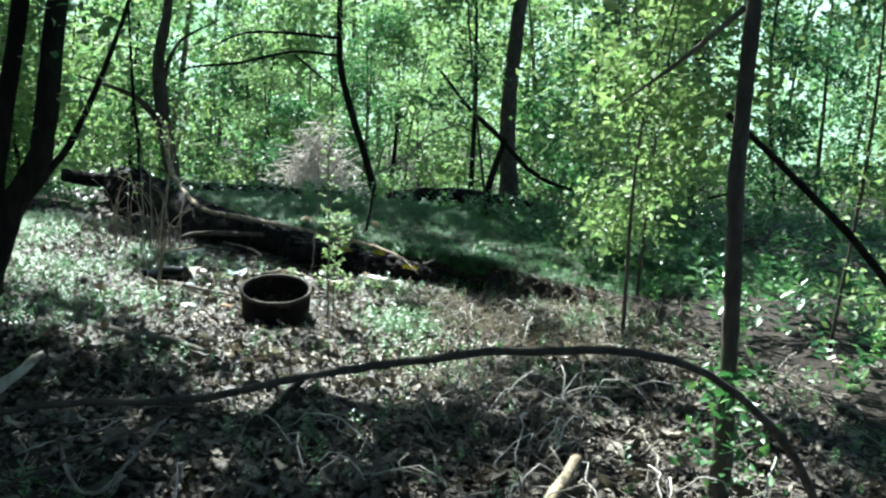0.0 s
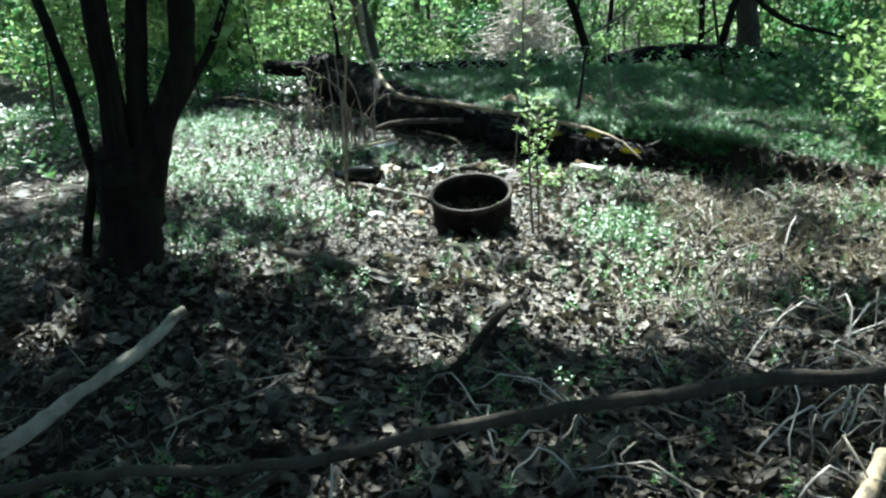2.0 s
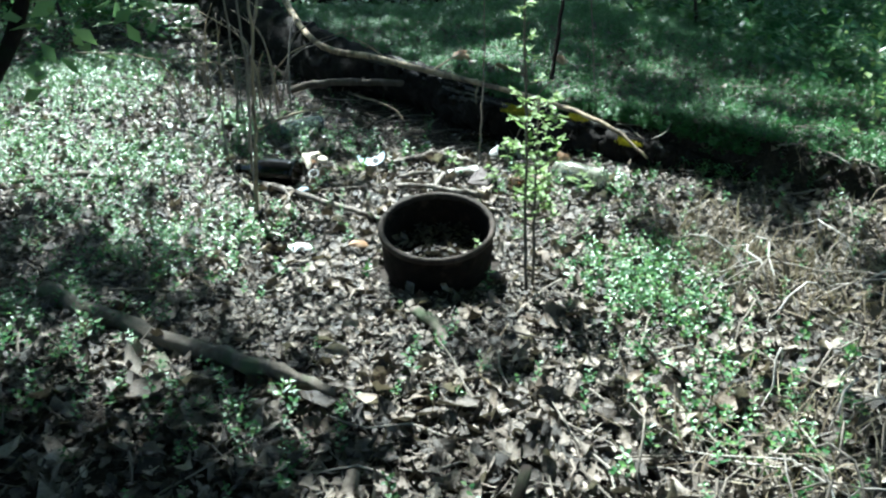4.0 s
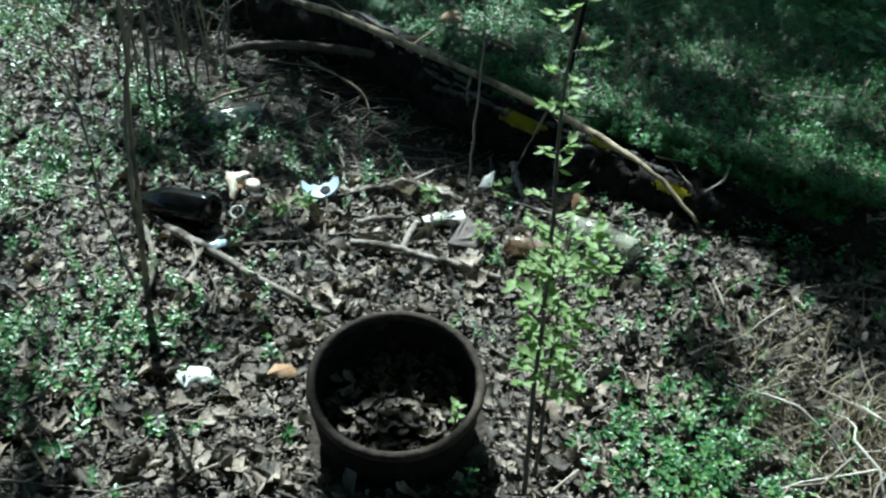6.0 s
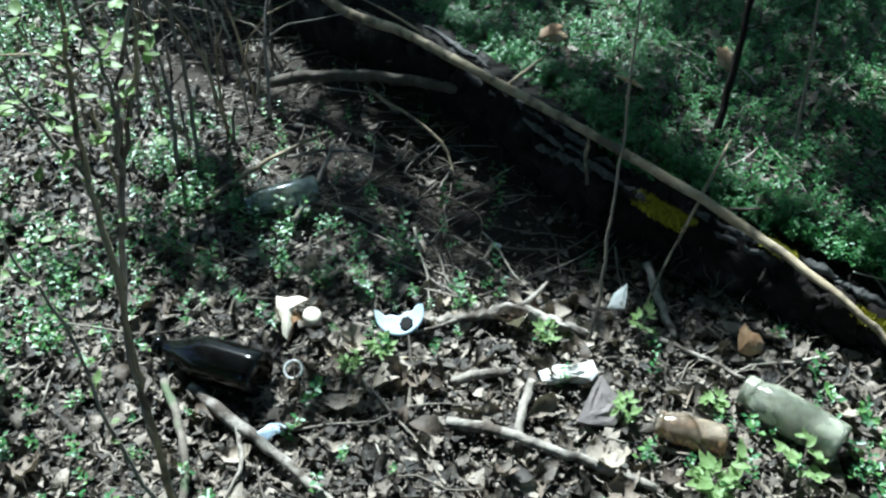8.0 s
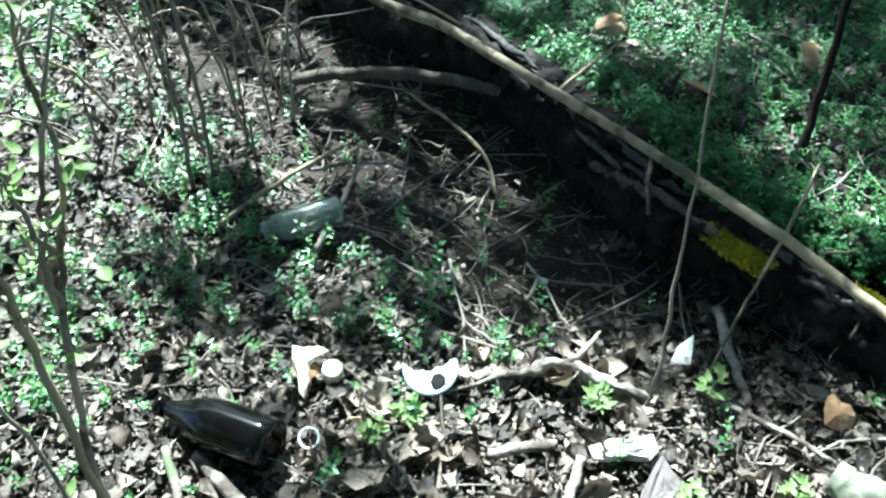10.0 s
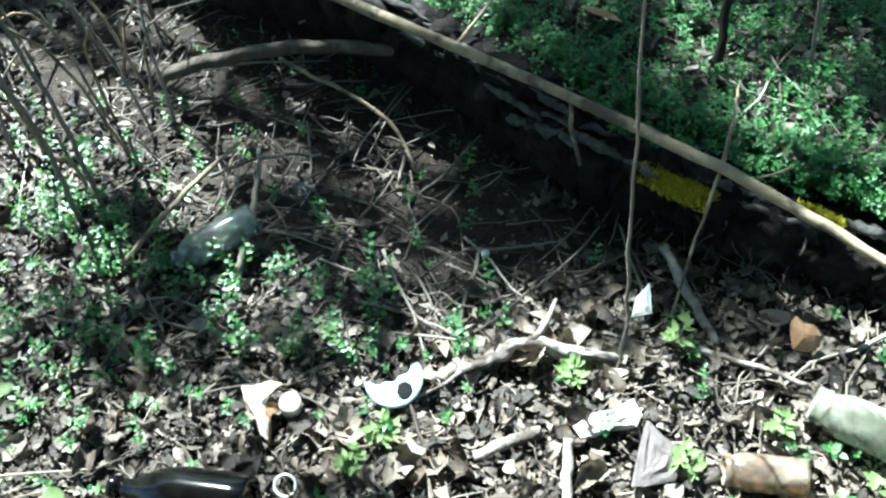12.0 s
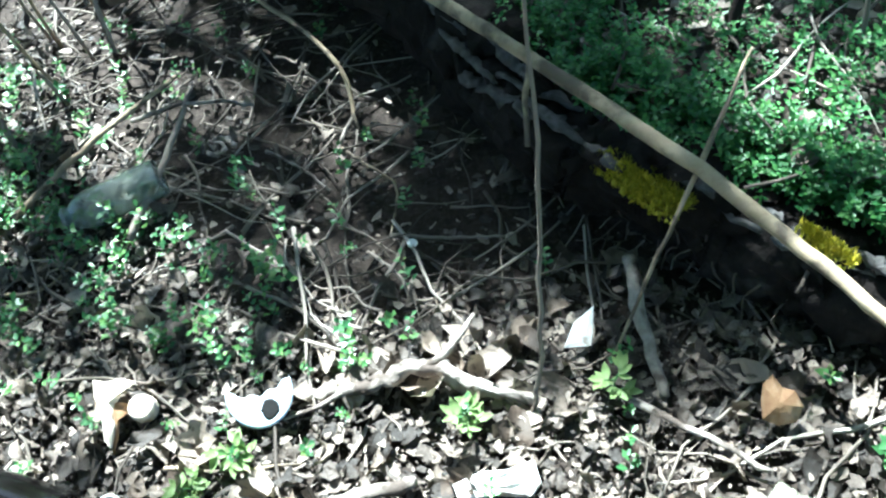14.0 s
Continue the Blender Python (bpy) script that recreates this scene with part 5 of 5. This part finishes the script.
def build_saplings():
    leafy_stem("sapling", "slim sapling with bright yellow-green leaves beside the pot", [(0.328, -0.283, 0.0, 0.006), (0.322, -0.26, 0.30, 0.005), (0.318, -0.25, 0.60, 0.0045), (0.305, -0.235, 0.90, 0.003), (0.325, -0.21, 1.18, 0.0015)],
               26, SPRING, GREYBARK, 0.36, 0.026, 1, side=0.05)
    leafy_stem("sapling", "bright leafy sapling shoot close to another", [(0.36, -0.24, 0.0, 0.005), (0.36, -0.22, 0.3, 0.004), (0.365, -0.20, 0.62, 0.002)], 40, SPRING, GREYBARK, 0.40, 0.033, 2, side=0.075)
    leafy_stem("sapling", "low bright green shoot in the sun", [(0.50, 0.47, 0.0, 0.004), (0.505, 0.465, 0.05, 0.003), (0.505, 0.46, 0.10, 0.0015)], 9, SPRING, GREYBARK, 0.2, 0.036, 3, side=0.04)
    leafy_stem("sapling", "low bright green shoot near the glass jar", [(0.70, 0.50, 0.0, 0.004), (0.705, 0.495, 0.05, 0.003), (0.71, 0.49, 0.09, 0.0015)], 5, SPRING, GREYBARK, 0.2, 0.03, 4, side=0.04)
    for k, (x, y, h) in enumerate(((0.365, 0.66, 0.10), (0.47, 0.92, 0.09), (0.225, 0.90, 0.09), (-0.18, 0.90, 0.05), (-0.25, 0.85, 0.05), (0.585, 0.69, 0.05))):
        leafy_stem("seedling", "small fresh green seedling among dry leaves", [(x, y, 0.0, 0.002), (x + 0.005, y, h * 0.5, 0.0017), (x, y - 0.005, h, 0.001)], 5, SPRING, HERB, 0.25, 0.026, 10 + k, "plant", 0.02, "seedlings")
    stick([(0.335, 0.90, 0.0, 0.0048), (0.364, 0.955, 0.123, 0.004), (0.395, 1.08, 0.42, 0.0034), (0.40, 1.16, 0.85, 0.0025)], TWIG, "thin leafless upright stem standing in the litter", "stick", 6, 0.06, 30)
    stick([(1.02, 1.42, 0.12, 0.005), (1.0, 1.5, 0.5, 0.004), (0.97, 1.6, 0.95, 0.003)], TWIG, "thin green-grey upright stem behind the log", "stick", 6, 0.06, 31)
    stick([(-0.802, 1.689, 0.0, 0.008), (-0.790, 1.719, 0.3, 0.0065), (-0.812, 1.739, 0.75, 0.004)], TWIG, "bare upright shrub stem in the herbs", "stick", 7, 0.07, 60, group="bare stems")
    stick([(-0.748, 1.718, 0.0, 0.008), (-0.736, 1.748, 0.3, 0.0065), (-0.758, 1.768, 0.75, 0.004)], TWIG, "bare upright shrub stem in the herbs", "stick", 7, 0.07, 61, group="bare stems")
    # the many-stemmed bare shrub that is passed close by
    shrub = thing("shrub", "thin crooked tan-stemmed shrub with small yellow-green leaves", "shrub", (-0.60, 0.47, 0.0))
    rng = np.random.RandomState(71)
    lines = [[(-0.60, 0.47, -0.01, 0.0075), (-0.575, 0.45, 0.20, 0.007), (-0.557, 0.43, 0.393, 0.0065), (-0.545, 0.43, 0.55, 0.006), (-0.529, 0.43, 0.749, 0.005), (-0.536, 0.45, 0.838, 0.0042), (-0.532, 0.45, 0.936, 0.0035), (-0.514, 0.45, 1.057, 0.003), (-0.497, 0.45, 1.171, 0.0018)],
             [(-0.59, 0.48, -0.01, 0.007), (-0.59, 0.49, 0.25, 0.0065), (-0.571, 0.47, 0.495, 0.006), (-0.534, 0.47, 0.705, 0.0052), (-0.493, 0.47, 0.884, 0.0046), (-0.473, 0.47, 0.984, 0.0035), (-0.437, 0.47, 1.092, 0.0028), (-0.383, 0.47, 1.217, 0.0015)],
             [(-0.493, 0.47, 0.884, 0.004), (-0.464, 0.47, 0.961, 0.0035), (-0.434, 0.475, 1.058, 0.003), (-0.432, 0.48, 1.149, 0.0025), (-0.423, 0.48, 1.217, 0.0015)],
             [(-0.50, 0.47, 0.86, 0.004), (-0.475, 0.45, 0.976, 0.0032), (-0.472, 0.445, 1.05, 0.0026), (-0.479, 0.44, 1.135, 0.002), (-0.462, 0.43, 1.22, 0.0012)],
             [(-0.51, 0.475, 0.82, 0.0034), (-0.52, 0.50, 0.90, 0.003), (-0.538, 0.52, 0.954, 0.0026), (-0.565, 0.53, 1.002, 0.002), (-0.60, 0.54, 1.05, 0.0012)],
             [(-0.534, 0.45, 0.87, 0.003), (-0.58, 0.47, 0.95, 0.0025), (-0.61, 0.47, 1.05, 0.0014)],
             [(-0.62, 0.49, -0.01, 0.005), (-0.68, 0.52, 0.25, 0.0042), (-0.70, 0.55, 0.5, 0.0034), (-0.76, 0.56, 0.72, 0.002)]]
    for k, rows in enumerate(lines):
        stem = part("stem", tube(rows, 5, 7, 0.10, k, 0.002), (PALE, SILVER, PALE, TWIG, PALE, TWIG, SILVER)[k], shrub)
        c = curve_through(rows, 8)
        for q in range(14):
            at = c[rng.randint(int(len(c) * (0.6 if k < 2 else 0.3)), len(c))][:3]
            out = rng.normal(0, 0.022, 3)
            v = (np.array(leaf_shape(0.6, 0.2, 0.2)[0]) + (0, 0.5, 0)) * rng.uniform(0.014, 0.030)
            m = np.array(Matrix.Rotation(rng.uniform(0, 6.28), 3, "Z") @ Matrix.Rotation(rng.uniform(-0.3, 0.9), 3, "X"))
            twig = part("side_twig", tube([(*at, 0.0016), (*(at + out * 0.5 + (0, 0, 0.006)), 0.0012), (*(at + out), 0.0007)], 2, 4, 0.05, q), TWIG, stem)
            twig.parent = stem
            part("leaf", (v @ m.T + at + out, np.array(leaf_shape()[1])), SPRING, stem)
    # pale stalks leaning at the head of the bare soil
    for k in range(26):
        x, y = rng.uniform(-1.15, -0.55), rng.uniform(1.7, 2.6)
        z = float(height(np.array(x), np.array(y)))
        lean = rng.normal(0, 0.24, 2)
        h = rng.uniform(0.25, 0.6)
        stick([(x, y, z, 0.0055), (x + lean[0] * 0.25, y + lean[1] * 0.25, z + h * 0.7, 0.0042), (x + lean[0], y + lean[1], z + h, 0.002)], (PALE, SILVER, TWIG)[k % 3],
              "thin dry pale stalk standing in herbs", "dry_stalk", 5, 0.05, 80 + k, group="dry stalks", steps=3)


build_saplings()


# ---- trees ----
def stem_parts(base, stems, bark, seed=0, sides=10):
    for k, rows in enumerate(stems):
        part("stem", tube(rows, 7, sides, 0.045, seed + k), bark, base)


def build_trees():
    rng = np.random.RandomState(91)
    y = -0.85
    tree = thing("multi_stem_tree", "dark many-stemmed tree rising from one thick foot", "tree", (-1.25, y, 0.06))
    part("trunk", tube([(-1.29, y, -0.02, 0.20), (-1.28, y, 0.08, 0.155), (-1.25, y, 0.24, 0.122), (-1.22, y, 0.41, 0.112), (-1.20, y, 0.54, 0.118), (-1.19, y, 0.64, 0.10)], 8, 22, 0.06, 5), BARK, tree)
    stem_parts(tree, [
        [(-1.30, y, 0.40, 0.03), (-1.345, y, 0.58, 0.022), (-1.362, y, 0.82, 0.020), (-1.404, y, 1.07, 0.018), (-1.55, y, 1.9, 0.013), (-1.6, y, 3.0, 0.006)],
        [(-1.24, y, 0.42, 0.065), (-1.228, y, 0.78, 0.048), (-1.232, y, 1.07, 0.042), (-1.26, y + 0.05, 1.9, 0.032), (-1.4, y, 3.6, 0.010)],
        [(-1.17, y, 0.46, 0.06), (-1.138, y, 0.78, 0.042), (-1.093, y, 1.06, 0.038), (-1.0, y + 0.1, 1.9, 0.028), (-0.9, y, 3.6, 0.010)],
        [(-1.16, y, 0.46, 0.07), (-1.08, y, 0.68, 0.056), (-0.975, y, 0.87, 0.05), (-0.935, y, 1.05, 0.047), (-0.86, y, 1.7, 0.036), (-0.6, y, 3.5, 0.010)],
        [(-1.05, y, 0.69, 0.022), (-0.928, y, 0.85, 0.016), (-0.804, y, 1.05, 0.013), (-0.6, y, 1.6, 0.008), (-0.5, y, 2.2, 0.004)],
        [(-1.20, y - 0.06, 0.55, 0.025), (-1.17, y - 0.1, 0.9, 0.02), (-1.15, y - 0.1, 1.5, 0.016), (-1.1, y - 0.1, 2.6, 0.006)],
        [(-1.435, y, 0.04, 0.022), (-1.42, y, 0.26, 0.018), (-1.358, y, 0.48, 0.017), (-1.33, y, 0.60, 0.016)]], BARK, 11, 12)
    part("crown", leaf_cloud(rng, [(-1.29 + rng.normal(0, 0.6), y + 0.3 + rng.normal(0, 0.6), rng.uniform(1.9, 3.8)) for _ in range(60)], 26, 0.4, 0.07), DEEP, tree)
    part("crown", leaf_cloud(rng, [(-0.78 + rng.normal(0, 0.06), y + 0.05 + rng.normal(0, 0.1), rng.uniform(0.95, 1.7)) for _ in range(16)], 14, 0.16, 0.05), FOLIAGE, tree)

    tree = thing("sapling_tree", "slim straight sapling with a rough grey trunk", "tree", (1.25, -2.4, 0.0))
    part("trunk", tube([(1.35, -2.4, -0.03, 0.034), (1.335, -2.4, 0.4, 0.028), (1.30, -2.4, 0.85, 0.026), (1.272, -2.4, 1.2, 0.025), (1.28, -2.38, 2.2, 0.017), (1.35, -2.3, 3.2, 0.008)], 9, 12, 0.07, 6), BROWNBARK, tree)
    part("limb", tube([(1.31, -2.4, 1.62, 0.01), (1.18, -2.2, 1.42, 0.008), (1.05, -2.0, 1.25, 0.003)], 5, 6, 0.05, 7), GREYBARK, tree)
    part("crown", leaf_cloud(rng, [(1.30 + rng.normal(0, 0.25), -2.2 + rng.normal(0, 0.3), rng.uniform(1.5, 3.2)) for _ in range(40)], 16, 0.28, 0.045), SPRING, tree)
    part("crown", leaf_cloud(rng, [(1.345 + rng.normal(0, 0.05), -2.42 + rng.normal(0, 0.06), rng.uniform(0.05, 0.5)) for _ in range(14)], 16, 0.10, 0.038), HERB, tree)
    stick([(1.80, -1.5, 1.26, 0.014), (2.21, -1.5, 0.97, 0.016), (2.69, -1.5, 0.585, 0.018), (3.3, -1.5, -0.03, 0.02)], BARK, "dark dead pole leaning into the thicket", "branch", 8, 0.05, 40)

    def dark_trunk(name, label, trunk, limbs, bark, crown=()):
        t = thing(name, label, "tree", trunk[0][:3])
        part("trunk", tube(trunk, 8, 10, 0.05, len(limbs)), bark, t)
        for k, l in enumerate(limbs):
            part("limb", tube(l, 6, 7, 0.05, k + 9), bark, t)
        if len(crown):
            part("crown", leaf_cloud(rng, crown, 18, 0.4, 0.06), SPRING, t)

    y = 5.2
    dark_trunk("leaning_tree", "thin black leaning trunk with arched side limbs", [(1.60, y, -0.2, 0.05), (1.404, y, 0.48, 0.045), (1.214, y, 1.0, 0.042), (1.06, y, 1.51, 0.038), (1.02, y, 1.95, 0.032), (1.0, y, 3.0, 0.02), (1.0, y, 4.2, 0.006)],
               [[(1.02, y, 1.90, 0.02), (0.38, y, 1.91, 0.018), (-0.06, y, 1.865, 0.014), (-0.42, y, 1.68, 0.006)], [(1.03, y, 1.70, 0.018), (0.51, y, 1.71, 0.017), (-0.11, y, 1.54, 0.016), (-0.6, y, 1.46, 0.012), (-0.83, y, 1.32, 0.004)],
                [(0.51, y, 1.68, 0.012), (0.77, y, 1.49, 0.011), (1.10, y, 1.25, 0.006)]], BARK, [(0.9 + rng.normal(0, 0.8), y + rng.normal(0, 0.5), rng.uniform(2.0, 4)) for _ in range(40)])
    dark_trunk("bent_tree", "mossy grey tree with a swept bent foot at the log", [(-0.20, y - 0.3, -0.02, 0.08), (-0.52, y - 0.1, 0.03, 0.085), (-0.75, y, 0.19, 0.085), (-0.86, y, 0.62, 0.08), (-0.92, y, 1.07, 0.07), (-0.94, y, 1.56, 0.06), (-0.84, y, 2.2, 0.05), (-0.7, y, 4.2, 0.02)],
               [[(-0.86, y, 0.72, 0.045), (-1.07, y, 1.0, 0.04), (-1.27, y, 1.14, 0.03), (-1.8, y, 1.3, 0.008)], [(-0.92, y, 1.2, 0.03), (-0.75, y, 1.7, 0.02), (-0.3, y, 2.0, 0.006)]], BROWNBARK, [(-1.0 + rng.normal(0, 0.7), y + rng.normal(0, 0.5), rng.uniform(1.6, 4)) for _ in range(45)])
    dark_trunk("leaning_tree", "short dark trunk propped under a fallen limb", [(2.74, 5.0, -0.2, 0.045), (2.92, 5.0, 0.49, 0.038), (3.04, 5.0, 0.86, 0.032)], [[(2.18, 5.0, 1.61, 0.015), (2.55, 5.0, 1.21, 0.025), (2.93, 5.0, 0.90, 0.03), (3.47, 5.0, 0.44, 0.028), (4.2, 5.0, 0.20, 0.012)]], BARK)
    dark_trunk("leaning_tree", "thin upright dark stem behind the log", [(-1.12, 5.0, -0.05, 0.022), (-1.137, 5.0, 0.64, 0.02), (-1.19, 5.0, 1.12, 0.018), (-1.25, 5.0, 2.4, 0.008)], [], BARK)
    dark_trunk("leaning_tree", "thick brown tree trunk standing on the crest", [(3.25, 5.4, -0.3, 0.17), (3.27, 5.4, 0.2, 0.13), (3.22, 5.4, 0.62, 0.115), (3.18, 5.4, 1.3, 0.10), (3.25, 5.4, 2.6, 0.075), (3.4, 5.4, 4.2, 0.02)], [], BROWNBARK)
    stick([(1.50, 5.5, 0.30, 0.015), (1.94, 5.5, 0.55, 0.016), (2.21, 5.5, 0.84, 0.015), (2.71, 5.5, 1.03, 0.008)], SILVER, "bleached dead limb propped on the crest", "branch", 7, 0.06, 41,
          side_twigs=[[(2.10, 5.5, 0.73, 0.01), (2.22, 5.5, 0.40, 0.008), (2.45, 5.5, -0.02, 0.006)], [(2.12, 5.5, 0.76, 0.009), (2.22, 5.5, 1.05, 0.007), (2.3, 5.5, 1.25, 0.003)]])
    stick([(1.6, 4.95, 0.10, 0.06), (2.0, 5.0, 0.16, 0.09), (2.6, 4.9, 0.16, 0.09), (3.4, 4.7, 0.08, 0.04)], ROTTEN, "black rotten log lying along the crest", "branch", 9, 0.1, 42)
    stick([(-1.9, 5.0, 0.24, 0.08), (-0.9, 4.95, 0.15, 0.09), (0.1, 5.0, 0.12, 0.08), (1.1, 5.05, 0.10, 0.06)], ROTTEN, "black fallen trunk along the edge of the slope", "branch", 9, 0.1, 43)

    # leafy saplings at the edge of the clearing
    for x, yy, tall, n in ((1.95, -0.5, 2.6, 2900), (2.5, 0.4, 3.2, 3400), (3.2, 1.6, 3.6, 3400), (2.9, -1.0, 2.8, 1500), (4.0, 3.4, 4.5, 3800)):
        young_tree(rng, x, yy, tall, n, SPRING, BROWNBARK, 0.045, 0.85, 0.06, 0.010, "slender sapling thick with small yellow-green leaves")
    young_tree(rng, 2.5, 3.8, 4.2, 1900, DEEP, BROWNBARK, 0.05, 0.8, 0.2, 0.014, "slender sapling with leaves coloured deep green for shade")
    for x, yy, tall, n in ((-3.1, -0.4, 2.6, 2200), (-4.3, 2.4, 3.2, 2600), (-3.6, 6.2, 3.4, 2600), (-4.2, 0.2, 3.4, 2600)):
        young_tree(rng, x, yy, tall, n, SPRING, BROWNBARK, 0.05, 0.7, 0.2, 0.014)
    # the wood beyond the slope
    for k in range(52):
        turn, far = radians(rng.uniform(-40, 50)), 11 + 17 * rng.uniform(0, 1) ** 1.3
        x, yy = math.sin(turn) * far, -4.3 + math.cos(turn) * far
        if -0.9 < x < 3.2 and yy < 15:
            x += 4.2 if x > 1.1 else -3.6
        tall = rng.uniform(3.5, 8.0)
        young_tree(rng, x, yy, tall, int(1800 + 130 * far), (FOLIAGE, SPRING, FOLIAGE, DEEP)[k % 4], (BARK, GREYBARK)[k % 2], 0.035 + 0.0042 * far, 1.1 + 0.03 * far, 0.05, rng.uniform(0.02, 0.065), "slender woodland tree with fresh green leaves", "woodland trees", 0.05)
    # thin trees and bushes on the low ground straight beyond the crest
    for k, (x, yy, tall) in enumerate(((-0.6, 11.5, 3.4), (0.5, 13.5, 4.6), (1.6, 16.0, 5.5), (2.6, 12.5, 4.2), (-1.6, 14.5, 5.0), (0.1, 17.5, 6.0), (3.0, 15.0, 5.2), (1.1, 11.0, 2.2), (4.2, 10.5, 3.8), (3.4, 18.5, 6.5), (2.9, 9.6, 3.6), (2.1, 10.4, 4.0), (3.9, 13.0, 5.0), (2.4, 14.5, 5.5))):
        young_tree(rng, x, yy, tall, 2300, (SPRING, FOLIAGE, FOLIAGE, DEEP)[k % 4], (GREYBARK, BROWNBARK)[k % 2], 0.075, 0.95, 0.04, 0.028, "thin pale woodland tree in hazy light", "woodland trees", 0.04)
    for x, yy, tall in ((-3.3, 5.0, 3.2), (-2.5, 8.2, 4.0), (-4.7, 6.6, 4.2), (-3.4, 9.5, 5.0), (-2.2, 5.8, 3.4), (-1.9, 10.5, 4.6), (-3.0, 3.8, 3.4), (-4.3, 5.2, 4.0), (-2.5, 4.6, 2.6)):
        young_tree(rng, x, yy, tall, 2600, SPRING, BROWNBARK, 0.06, 0.85, 0.08, 0.016, "slender sapling thick with small yellow-green leaves")
    for x, yy in ((-2.4, 17), (-0.6, 19), (1.0, 18), (2.6, 20), (4.6, 18), (0.2, 15.5), (1.9, 16.2)):
        young_tree(rng, x, yy, 2.3, 2200, FOLIAGE, BROWNBARK, 0.10, 1.5, 0.02, 0.02, "low wide bush in the hazy hollow", "far bushes", 0.03)
    for k in range(16):
        turn, far = radians(rng.uniform(-28, 36)), rng.uniform(17, 30)
        x, yy = math.sin(turn) * far, -4.3 + math.cos(turn) * far
        z, dx = float(height(np.array(x), np.array(yy))), rng.normal(0, 0.35)
        stem = thing("bare_tree", "tall thin bare trunk among the far trees", "tree", (x, yy, z), "far trunks")
        part("trunk", tube([(x, yy, z - 0.1, 0.075), (x + 0.4 * dx, yy, z + 3, 0.06), (x + dx, yy, z + 7.5, 0.04)], 5, 7, 0.06, k), (GREYBARK, BROWNBARK)[k % 2], stem)
    spots = []
    for k in range(620):
        turn, far = radians(rng.uniform(-55, 62)), rng.uniform(30, 46)
        spots.append((math.sin(turn) * far, -4.3 + math.cos(turn) * far, rng.uniform(-1.2, 13)))
    tagged(part("far_woods", leaf_cloud(rng, spots, 95, 2.6, 0.34), FOLIAGE), "distant sunlit green woodland foliage", "woods", kind="stuff")
    # Added glowing sheet that brightens the gaps between trees like hazy distance.
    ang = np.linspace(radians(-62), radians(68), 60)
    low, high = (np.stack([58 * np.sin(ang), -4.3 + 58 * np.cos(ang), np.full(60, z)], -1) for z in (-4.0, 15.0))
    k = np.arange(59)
    tagged(part("backdrop", (np.vstack([low, high]), np.stack([k, k + 1, k + 61, k + 60], -1)), HAZE), "glowing sheet painted as hazy pale green distance", "backdrop", kind="structure")
    # unseen wood added behind, which closes the clearing and cuts the sky light
    for k in range(24):
        turn, far = radians(rng.uniform(75, 285)), rng.uniform(6.5, 13)
        young_tree(rng, math.sin(turn) * far, -3.5 + math.cos(turn) * far, rng.uniform(6, 10), 1500, (FOLIAGE, DEEP)[k % 2], BARK, 0.26, 1.7, 0.05, rng.uniform(0.05, 0.11), "slender woodland tree with fresh green leaves", "woodland trees", 0.05)
    # pale heap of brush beyond the crest
    n = 420
    a, q = rng.uniform(0, 6.28, n), np.sqrt(rng.uniform(0, 1, n))
    bx, by = 1.15 + 0.62 * q * np.cos(a), 8.4 + 0.6 * q * np.sin(a)
    line = np.column_stack([np.linspace(-0.5, 0.5, 4), [0, 0.06, -0.04, 0.05], [0, 0.05, 0.04, 0], [0.012, 0.01, 0.008, 0.004]])
    p = np.stack([bx, by, -0.95 + 1.6 * (1 - q) * rng.uniform(0.5, 1.0, n) + 0.5], -1)
    heap = strewn(tube(line, 2, 4, 0.05, 1), p, turns(n, rng, 1.1), rng.uniform(0.4, 1.1, n))
    tagged(part("brush_heap", heap, BLEACHED), "pale grey heap of dead brush in sunlight", "brush", kind="stuff")
    # added trees closing the view beyond the clearing; shade put into their leaf colour
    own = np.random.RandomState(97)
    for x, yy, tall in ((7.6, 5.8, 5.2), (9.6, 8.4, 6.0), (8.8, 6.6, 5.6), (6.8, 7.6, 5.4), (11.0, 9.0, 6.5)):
        young_tree(own, x, yy, tall, 3000, DEEP, BROWNBARK, 0.085, 1.15, 0.05, 0.035, "added leafy woodland tree coloured deep green for shade", "woodland trees", 0.05)


build_trees()
